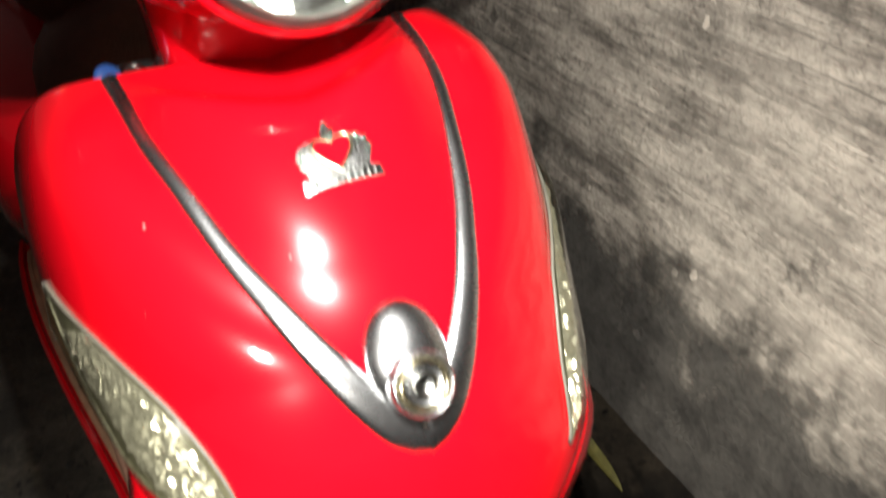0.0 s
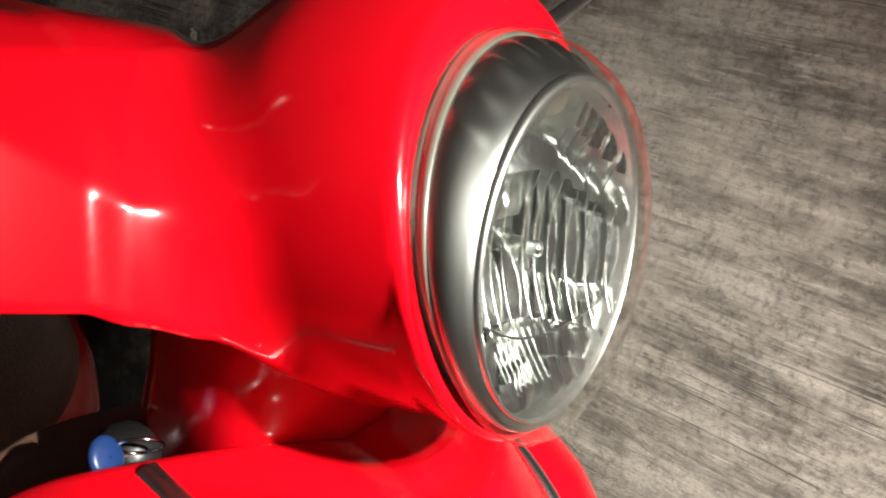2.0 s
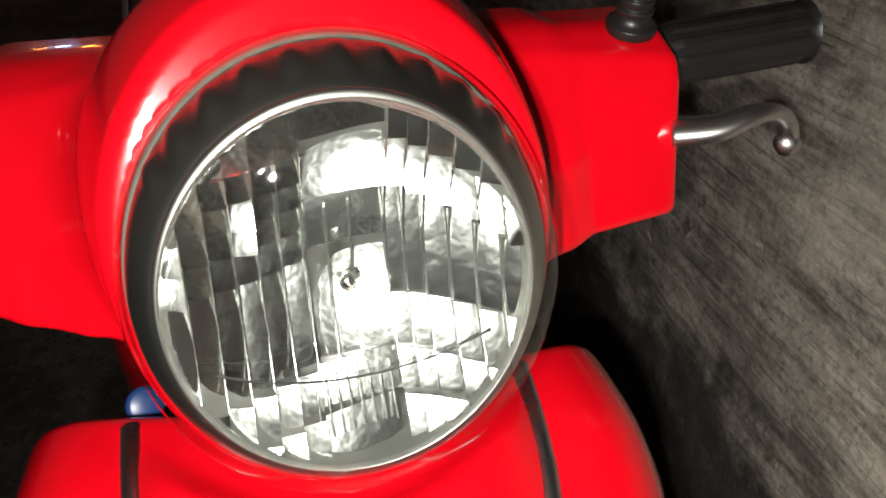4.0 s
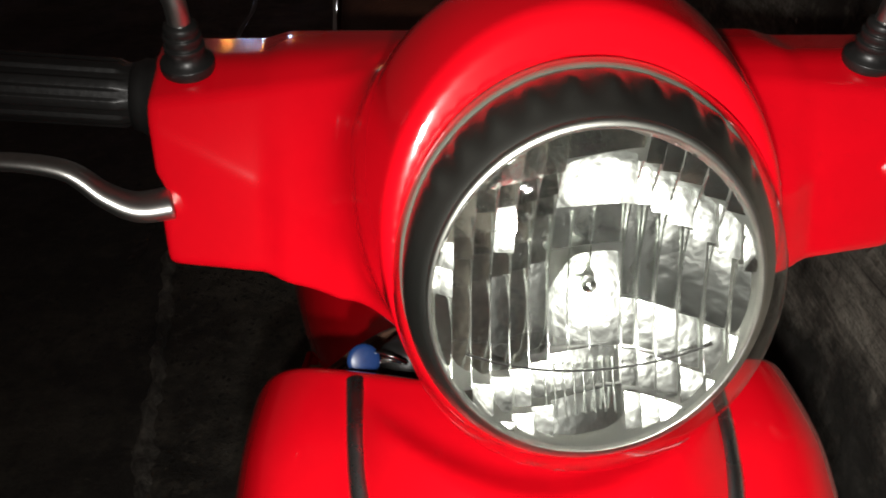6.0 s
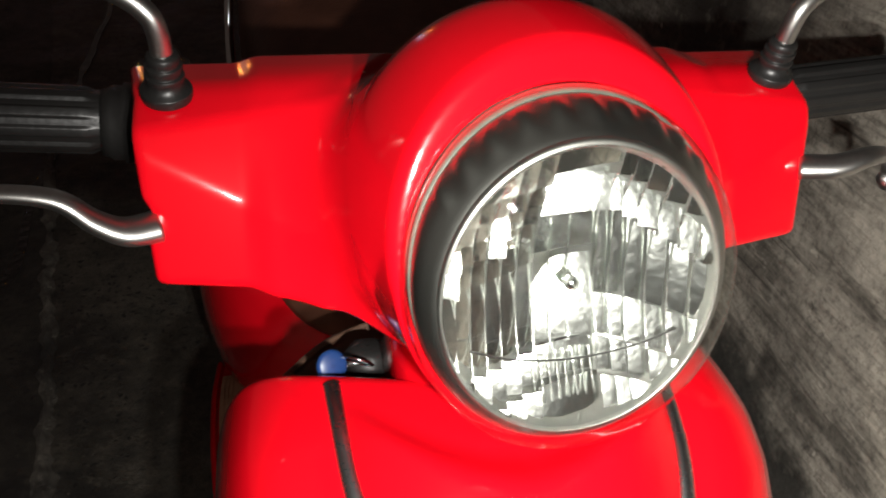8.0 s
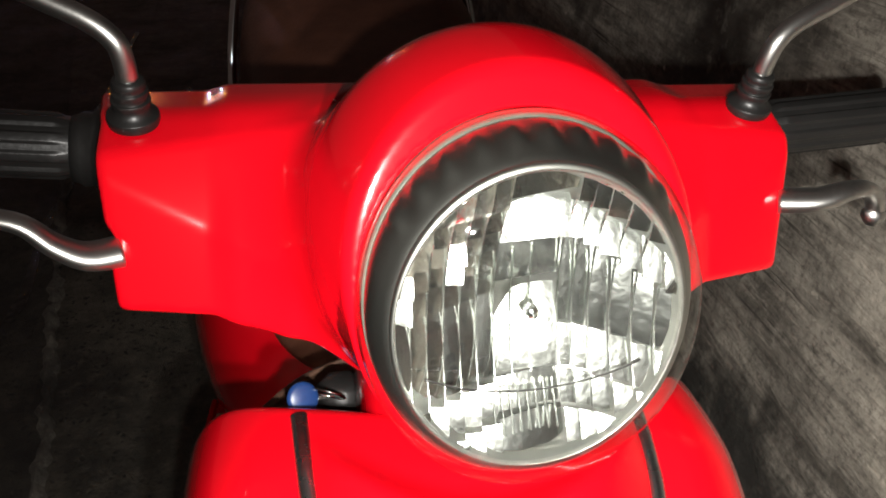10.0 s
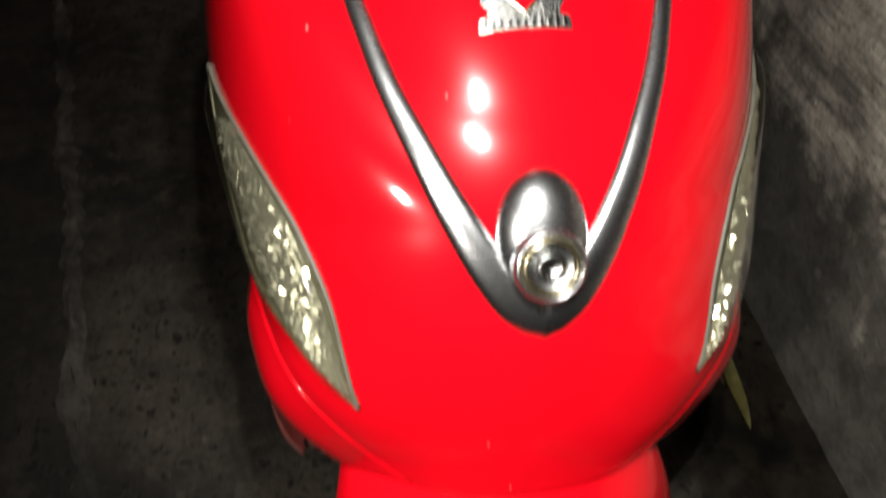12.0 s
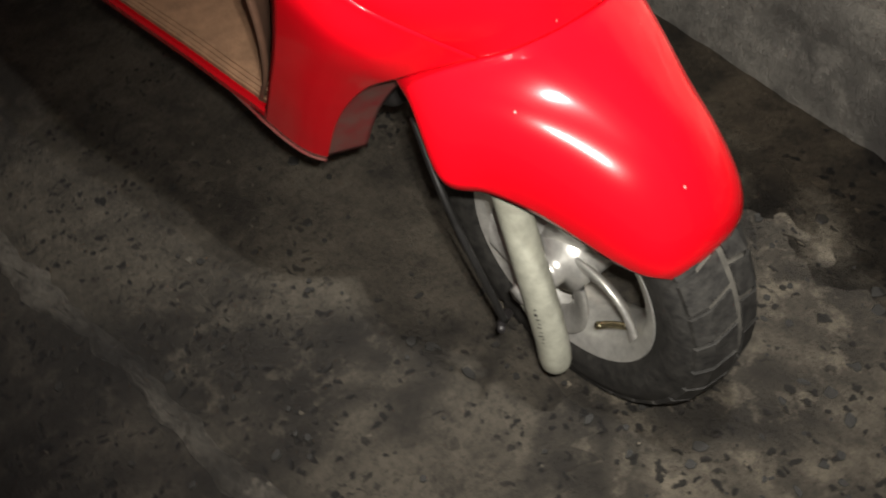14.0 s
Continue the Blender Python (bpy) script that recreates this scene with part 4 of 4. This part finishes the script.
def build_neck():
    def ring(z, w, y0, y1):
        pts = []
        for k in range(28):
            a = 2 * math.pi * k / 28
            c, s = math.cos(a), math.sin(a)
            pts.append((w * math.copysign(abs(c) ** .6, c), (y0 + y1) / 2 + (y1 - y0) / 2 * math.copysign(abs(s) ** .6, s), z))
        return pts
    steered(part("steering_neck", loft([ring(z, w, a, b) for z, w, a, b in ((.68, .068, .31, .42), (.79, .072, .305, .42), (.85, .080, .30, .42), (.92, .090, .29, .42))]), RED, scooter, "red steering column cover"))


LC, LA = Vector((0, .232, .921)), radians(19)
# the lamp is a little taller than wide
TALL = 1.055
LAX = Vector((0, -math.cos(LA), math.sin(LA)))
LAMP_SIZE = STEER @ Matrix.Translation(LC + Vector((0, 0, .003))) @ Matrix.Scale(.91, 4) @ Matrix.Translation(-LC)


def surface_nets(field, lo, hi, step):
    """The zero surface of a field over a box, as a bmesh."""
    axes = [np.arange(l, h + step, step) for l, h in zip(lo, hi)]
    X, Y, Z = np.meshgrid(*axes, indexing="ij")
    f = field(X, Y, Z)
    ins = f < 0
    corners = [(i, j, k) for i in (0, 1) for j in (0, 1) for k in (0, 1)]
    n = [len(q) - 1 for q in axes]
    cut = lambda g, c: g[c[0]:c[0] + n[0], c[1]:c[1] + n[1], c[2]:c[2] + n[2]]
    total = sum(cut(ins, c).astype(int) for c in corners)
    mixed_cells = (total > 0) & (total < 8)
    acc, cnt = np.zeros((*n, 3)), np.zeros(n)
    for c in corners:
        for ax in range(3):
            if c[ax]:
                continue
            d = tuple(v + (1 if q == ax else 0) for q, v in enumerate(c))
            f0, f1 = cut(f, c), cut(f, d)
            cross = (f0 < 0) != (f1 < 0)
            t = np.where(cross, f0 / np.where(cross, f0 - f1, 1), 0)
            for q in range(3):
                acc[..., q] += np.where(cross, c[q] + (t if q == ax else 0), 0)
            cnt += cross
    idx = -np.ones(n, int)
    cells = np.argwhere(mixed_cells)
    idx[mixed_cells] = np.arange(len(cells))
    P = (cells + acc[mixed_cells] / cnt[mixed_cells][:, None]) * step + np.array(lo)
    e = step * .2
    for _ in range(3):
        v = field(*P.T)
        g = np.stack([(field(*(P + e * np.eye(3)[q]).T) - field(*(P - e * np.eye(3)[q]).T)) / (2 * e) for q in range(3)], 1)
        P = P - np.clip(v / np.maximum((g * g).sum(1), .2), -step, step)[:, None] * g * .8
    faces = []
    for ax in range(3):
        u, w = [q for q in range(3) if q != ax]
        sl = [slice(1, n[q]) for q in range(3)]
        sl[ax] = slice(0, n[ax])
        up = list(sl)
        up[ax] = slice(1, n[ax] + 1)
        at = np.argwhere(ins[tuple(sl)] != ins[tuple(up)]) + np.array([0 if q == ax else 1 for q in range(3)])
        quad = []
        for du, dw in ((0, 0), (1, 0), (1, 1), (0, 1)):
            q = at.copy()
            q[:, u] -= du
            q[:, w] -= dw
            quad.append(idx[q[:, 0], q[:, 1], q[:, 2]])
        quad = np.stack(quad, 1)
        faces += quad[(quad >= 0).all(1)].tolist()
    me = bpy.data.meshes.new("surface")
    me.from_pydata(P.tolist(), [], faces)
    bm = bmesh.new()
    bm.from_mesh(me)
    bpy.data.meshes.remove(me)
    return bm


def smax(p, q, k):
    h = np.maximum(k - np.abs(p - q), 0) / k
    return np.maximum(p, q) + h * h * k / 4


def smin(p, q, k):
    return -smax(-p, -q, k)


RING_R = .0935


def headset_field(X, Y, Z):
    """Nacelle and handlebar covers as one moulding with soft hollows between them."""
    x = np.abs(X)
    C = (0.0, .232, .924)
    # nacelle: a round body that runs back and closes like an egg
    ba = radians(1)
    s_ = (Y - C[1]) * math.cos(ba) - (Z - C[2]) * math.sin(ba)
    h_ = (Y - C[1]) * math.sin(ba) + (Z - C[2]) * math.cos(ba)
    q = np.clip(s_, -.05, .21)
    r = .0955 + .016 * np.sin(np.clip(q, 0, .10) * math.pi / .20) - .110 * (np.clip(q - .075, 0, 1) / .12) ** 2.4
    body = (np.sqrt(X * X + (h_ / TALL) ** 2) - r) * .8
    front = (Y - C[1]) * -math.cos(LA) + (Z - C[2]) * math.sin(LA)
    # covers: flat facets that meet in soft creases
    fy, fz = -.919, .395
    face = (Y - .355) * fy + (Z - .953) * fz
    up_ = (Y - .355) * fz - (Z - .953) * fy
    diag = up_ + (x - .222) * -.55 + .012
    upper = face + .15 * diag
    lower = face - .10 * diag
    brow = (Y - .357) * -.40 + (Z - .954) * .917
    top = Z - .968 + .05 * (Y - .40)
    bottom = .857 + .09 * (x - .12) - Z + .05 * (Y - .33)
    back = Y - .440
    end = x - (.2190 + .11 * (Z - .92)) - .10 * np.abs(Y - .385)
    inner = -(x - .128) * .78 - (Y - .343) * .60 + (Z - .95) * .20
    block = smax(smax(upper, lower, .0012), smax(brow, inner, .004), .003)
    block = smax(smax(block, smax(top, back, .008), .005), smax(bottom, end, .005), .006)
    hollow = np.clip((up_ + .055) / .055, 0, 1.3)
    core = smax(smax(np.maximum(face + .0005 + .013 * hollow, lower + .0006), brow + .006, .01), smax(smax(top + .001, back, .01), bottom + .0015, .012), .008)
    core = smax(core, x - .150, .01)
    bar = smin(block, core, .016)
    bar = smax(bar, .03 - x, .01)
    # pocket that the lever comes out of
    pocket = (np.sqrt(((-X - .238) / .022) ** 2 + ((Y - .345) / .018) ** 2 + ((Z - .903) / .0155) ** 2) - 1) * .015
    bar = smax(bar, -pocket, .004)
    d = smin(body, bar, .045)
    d = smax(d, front, .006)
    bore = np.maximum(np.sqrt(X * X + ((Y - C[1]) * math.sin(LA) + (Z - C[2]) * math.cos(LA)) ** 2 / TALL ** 2) - .0876, -front - .034)
    return smax(d, -bore, .002)


def build_headset():
    steered(part("headset_cover", surface_nets(headset_field, (-.2405, .195, .820), (.2405, .462, 1.05), .0024), RED, scooter, "glossy red handlebar cover and headlamp nacelle"))
    for sgn in (-1, 1):
        x0 = sgn * .218
        bar = part("grip_collar", turned([(.001, -.006), (.0300, -.006), (.0310, .002), (.0295, .0035), (.0300, .0075), (.0275, .009), (.0282, .0135), (.0258, .015), (.0264, .0195), (.0240, .021), (.0244, .027), (.0225, .030), (.0215, .034), (.001, .034)], (x0, .412, .957), (sgn, 0, .06)), RUBBER, scooter, "ribbed rubber grip collar")
        steered(bar, by=BAR)
        def grip(u, v):
            w = 2 * math.pi * u
            r = .0196 + .0022 * (math.cos(w * 10) > -.2) * (1 if .06 < v < .92 else 0) + (.003 if v > .96 else 0)
            x = .250 + .115 * v
            return Vector((sgn * x, .412 + r * math.cos(w), .958 + .08 * (x - .22) + r * math.sin(w)))
        steered(part("handlebar_grip", sheet(grip, 132, 24, closed=True), RUBBER, scooter, "black fluted rubber grip"), by=BAR)
        if sgn < 0:
            line = [(-.196, .326, .915), (-.214, .320, .916), (-.230, .318, .925), (-.250, .318, .941), (-.290, .319, .946), (-.330, .322, .939), (-.352, .327, .931)]
            end = (-.356, .328, .928)
        else:
            line = [(.200, .330, .936), (.222, .318, .941), (.242, .317, .947), (.262, .322, .946), (.280, .332, .935), (.290, .338, .922)]
            end = (.292, .340, .915)
        lever = part("brake_lever", tube(line, [.0135, .0125, .0105, .0088, .0078, .0072, .0068][:len(line)], 16, .62), POLISHED, scooter, "polished aluminium brake lever")
        steered(lever, by=BAR @ Matrix.Translation((sgn * .022, 0, .013 if sgn < 0 else .004)))
        part("lever_ball", turned([(.0005, -.009), (.005, -.0075), (.0085, -.002), (.0085, .002), (.005, .0075), (.0005, .009)], end, (sgn, 0, -.3), 20), POLISHED, lever)
        boot = part("mirror_boot", turned([(0.0004, -.004), (0.0151, -.004), (0.0158, -.001), (0.0155, .002), (0.0129, .0035), (0.0108, .006), (0.0105, .009), (0.0115, .0095), (0.0117, .0125), (0.0100, .0130), (0.0100, .0155), (0.0110, .0160), (0.0110, .0190), (0.0096, .0195), (0.0096, .0220), (0.0101, .0225), (0.0095, .0250), (0.0077, .0265), (0.0004, .0265)], (sgn * .207, .368, .996), (0, -.25, 1), 32), RUBBER, scooter, "black ribbed rubber mirror boot", bevel=.0008)
        steered(boot, by=BAR)
        part("mirror_stem", tube([(sgn * .207, .362, 1.02), (sgn * .208, .359, 1.034), (sgn * .212, .358, 1.045), (sgn * .226, .360, 1.056), (sgn * .26, .365, 1.072), (sgn * .33, .375, 1.11), (sgn * .36, .38, 1.15)], .0065), POLISHED, boot, "chrome mirror stem")
        head = [[Vector((sgn * .37, .39, 1.22)) + Vector((math.cos(w) * r * 1.25 * sgn, dy, math.sin(w) * r)) for w in [2 * math.pi * k / 36 for k in range(36)]] for r, dy in ((.02, -.03), (.045, -.025), (.054, -.008), (.055, .0), (.052, .003))]
        part("mirror_head", loft(head), CHROME, boot, "chrome mirror head")


def build_headlamp():
    root = new("headlamp")
    root.parent = scooter
    steered(root, by=LAMP_SIZE)
    IC, IA = Vector((0, .203, .9150)), radians(9)
    iax = Vector((0, -math.cos(IA), math.sin(IA)))
    iup = Vector((0, math.sin(IA), math.cos(IA)))
    up = Vector((0, math.sin(LA), math.cos(LA)))
    n = 240
    def outer(r, along):
        return [LC + LAX * along + Vector((r * math.cos(w), 0, 0)) + up * r * math.sin(w) for w in [2 * math.pi * k / n for k in range(n)]]
    def inner(r, along):
        return [IC + iax * along + Vector((1.05 * r * math.cos(w), 0, 0)) + iup * 1.05 * r * math.sin(w) for w in [2 * math.pi * k / n for k in range(n)]]
    def between(a, b, k, bulge, fluted=1.0):
        out = []
        for i, (p, q) in enumerate(zip(a, b)):
            m = p.lerp(q, k)
            w = 2 * math.pi * i / n
            flute = fluted * .0015 * math.sin(w * 30) * max(0, math.sin(math.pi * min(1, max(0, (k - .22) / .6)))) if math.sin(w) > .5 else 0
            out.append(m + Vector((math.cos(w), 0, 0)) * (bulge + flute) + up * math.sin(w) * (bulge + flute))
        return out
    def lip(width, along):
        # the lip is widest at the top and thins out towards the bottom
        row = []
        for k in range(n):
            w = 2 * math.pi * k / n
            r = 1.05 * (.078 + width * (.36 + .64 * (.5 + .5 * math.sin(w)) ** 1.5))
            row.append(IC + iax * along + Vector((r * math.cos(w), 0, 0)) + iup * r * math.sin(w))
        return row
    o, i0 = outer(.0950, .002), inner(.0800, 0)
    part("outer_ring", loft([outer(.0965, -.006), outer(.0962, .001), o, between(o, i0, .10, .0025), between(o, i0, .20, .0040), between(o, i0, .21, .0025)], False), GREYRING, root, "grey plastic outer ring")
    part("bezel", loft([between(o, i0, .19, .0020)] + [between(o, i0, .2 + .06 * q, .0025 + .0035 * math.sin(math.pi * q / 12)) for q in range(13)] + [i0, inner(.0785, .0005), inner(.0775, -.006)], False), BEZEL, root, "smoked chrome bezel with fluted top")
    part("inner_lip", loft([lip(.0052, -.001), lip(.0049, .0012), lip(.0038, .0022), lip(.0022, .0026), lip(.0010, .0024), lip(.0, -.001)], False), POLISHED, root, "bright chrome lip")
    i1 = inner(.081, .006)
    part("front_glass", loft([outer(.0962, .001), between(o, i1, .15, .0055, 0), between(o, i1, .4, .0095, 0), between(o, i1, .7, .0100, 0), between(o, i1, .92, .0075, 0), inner(.083, .008), inner(.076, .0125), inner(.066, .016), inner(.05, .0195), inner(.03, .0222), inner(.012, .0236), inner(.001, .0238)], False), CLEAR, root, "clear domed headlamp cover")
    # reflector bowl: stepped upright segments, each a shallow flute, and small facets under the bar
    bm = bmesh.new()
    rng = random.Random(3)
    R, DEEP = .0775, .040
    def bowl(x, z):
        return -.004 - DEEP * (1 - (x * x + z * z) / (R * R))
    columns = [-.0785, -.068, -.0575, -.047, -.0365, -.026, -.0155, .022, .030, .0385, .049, .0595, .0695, .0785]
    for x0, x1 in zip(columns, columns[1:]):
        wide = x0 < 0 < x1
        cx = (x0 + x1) / 2
        slant = .046 - .38 * (cx - .02)
        if wide:
            rows = [-.078, -.060, -.043, .008, .034, .062, .078]
        elif cx > 0:
            rows = [-.078, -.060, -.043, -.020, slant - .011, slant + .011, slant + .026, .085]
        else:
            rows = [-.078, -.060, -.043, .004, .018, .030, .042, .056, .085]
        for z0, z1 in zip(rows, rows[1:]):
            cz = (z0 + z1) / 2
            gx, gz = 2 * DEEP * cx / R ** 2, 2 * DEEP * cz / R ** 2
            # segments whose faces turn up to the rider's side, and those that follow the bowl
            if wide:
                bright = -.043 < cz < .008 or .034 < cz < .06
            elif cx > 0:
                bright = abs(cz - slant) < .004 or (cx > .028 and -.045 < cz < -.02 and cx > .04) or (cx > .03 and -.06 < cz < -.043)
            else:
                bright = (cz < -.043 and -.055 < cx < -.02) or (cx < -.04 and cz > .0 and rng.random() < .4)
            if bright:
                sx, sz = .24 + rng.uniform(-.06, .06), -.36 + rng.uniform(-.05, .05)
                dome, amp = (.20, .17) if wide else (.14, .07)
                if wide:
                    sx, sz = .30, -.42 if cz < 0 else -.38
            else:
                sx, sz = gx * .5 + rng.uniform(-.10, .10), gz * .5 + rng.uniform(-.08, .08) - .05
                dome, amp = .10, .10
            nx, nz = (17, 25) if wide else (9, 15)
            grid = []
            for i in range(nx):
                line = []
                for j in range(nz):
                    u, w = i / (nx - 1), j / (nz - 1)
                    x, z = x0 + (x1 - x0) * u, z0 + (z1 - z0) * w
                    z += .004 * math.sin(x * 47 + .6)
                    far = math.hypot(x, z)
                    if far > R:
                        x, z = x * R / far, z * R / far
                    k, kz = (u * 2 - 1), (w * 2 - 1)
                    d = bowl(cx, cz) - dome * (z1 - z0) * .25 * kz * kz + sx * (x - cx) + sz * (z - cz) - amp * (x1 - x0) * .25 * k * k
                    line.append(bm.verts.new(IC + iax * min(d, -.001) + Vector((1.05 * x, 0, 0)) + iup * 1.05 * z))
                grid.append(line)
            for i in range(nx - 1):
                for j in range(nz - 1):
                    bm.faces.new((grid[i][j], grid[i + 1][j], grid[i + 1][j + 1], grid[i][j + 1]))
    # rounded seams between the upright segments, and fine bars under the cross bar
    seams = [(x, -.043, min(.055, math.sqrt(R * R - x * x) * .9), .0005) for x in columns[1:-1] + [-.005, .006]]
    seams += [(-.018 + .005 * k, -.068, -.046, .0007) for k in range(8)]
    for x, low, high, r in seams:
        high = min(high, -.004 + .03 * (abs(x) < .01) + .2 * (abs(x) > .01))
        grid = []
        for j in range(21):
            z = low + (high - low) * j / 20
            c = IC + iax * min(bowl(x, z) + .0015, -.001) + Vector((1.05 * x, 0, 0)) + iup * 1.05 * (z + .004 * math.sin(x * 47 + .6))
            grid.append([bm.verts.new(c + Vector((1, 0, 0)) * r * math.cos(w) + iax * r * 1.6 * math.sin(w)) for w in [math.pi * q / 6 for q in range(7)]])
        for a, b in zip(grid, grid[1:]):
            for q in range(6):
                bm.faces.new((a[q], a[q + 1], b[q + 1], b[q]))
    part("reflector", bm, MIRROR, root, "silver reflector with stepped upright flutes", smooth=True)
    part("reflector_shell", turned([(.001, -.052), (.04, -.046), (.066, -.030), (.080, -.010), (.0825, .0)], IC, iax, 48), BEZEL, root)
    part("bulb", turned([(.0005, .028), (.003, .027), (.0045, .023), (.005, .006), (.008, .004), (.008, -.004)], IC - iax * .050, iax, 24), CLEAR, root, "clear glass bulb")
    part("bulb_cap", turned([(.0005, .032), (.0034, .0315), (.0042, .029), (.0040, .025)], IC - iax * .046, iax, 20), MIRROR, root)
    part("cross_bar", tube([IC + Vector((-.064, 0, 0)) - iup * .029 - iax * .005, IC + Vector((-.036, 0, 0)) - iup * .038 - iax * .006, IC + Vector((0, 0, 0)) - iup * .042 - iax * .008, IC + Vector((.036, 0, 0)) - iup * .037 - iax * .006, IC + Vector((.064, 0, 0)) - iup * .028 - iax * .005], .0006, 8), DARK, root)
    tall = Matrix.Translation(LC) @ Matrix.Scale(TALL, 4, up) @ Matrix.Translation(-LC)
    for piece in root.children:
        piece.data.transform(tall)


def build_cable():
    """The front brake cable that runs from the lever into a hole in the steering column cover."""
    hole = Vector((-.074, .356, .838))
    out = Vector((-.95, -.30, .05)).normalized()
    steered(part("grommet", turned([(.0005, .001), (.0045, .0015), (.0052, .003), (.0085, .0035), (.0095, .001), (.0095, -.006)], hole, out, 24), RUBBER, scooter, "black rubber grommet in the column cover"))
    line = [(-.206, .392, .872), (-.180, .390, .862), (-.140, .380, .850), (-.105, .366, .842), tuple(hole + out * .004)]
    cable = part("lever_cable", tube(line, .0028, 10), RUBBER, scooter, "black brake lever cable")
    sleeve = part("cable_sleeve", tube([(-.220, .394, .880), (-.204, .392, .871), (-.184, .390, .863)], [.0062, .0058, .0045], 14), POLISHED, cable, "worn metal cable sleeve")
    steered(cable)


def build_key():
    lock = part("ignition_lock", turned([(.0005, .014), (.012, .014), (.018, .010), (.021, 0), (.021, -.02)], (-.084, .385, .744), (0, .1, 1), 6), RUBBER, scooter, "black ignition lock")
    k = Vector((-.113, .362, .761))
    part("key_head", turned([(.0005, -.0030), (.0090, -.0030), (.0115, -.0016), (.0120, 0), (.0115, .0016), (.0090, .0030), (.0005, .0030)], k, (.35, -.75, .55), 28), BLUE, lock, "blue plastic key head")
    part("key_blade", tube([k + Vector((.010, .004, -.004)), k + Vector((.020, .012, -.010)), k + Vector((.028, .020, -.016))], .0022, 8, .5), POLISHED, lock)
    part("key_ring", turned([(.0120, -.0010), (.0130, 0), (.0120, .0010), (.0110, 0), (.0120, -.0010)], (-.094, .362, .763), (.3, .6, .6), 28), CHROME, lock, "steel key ring")


build_wheel()
build_fork()
build_fender()
build_neck()
build_headset()
build_headlamp()
build_cable()
build_key()
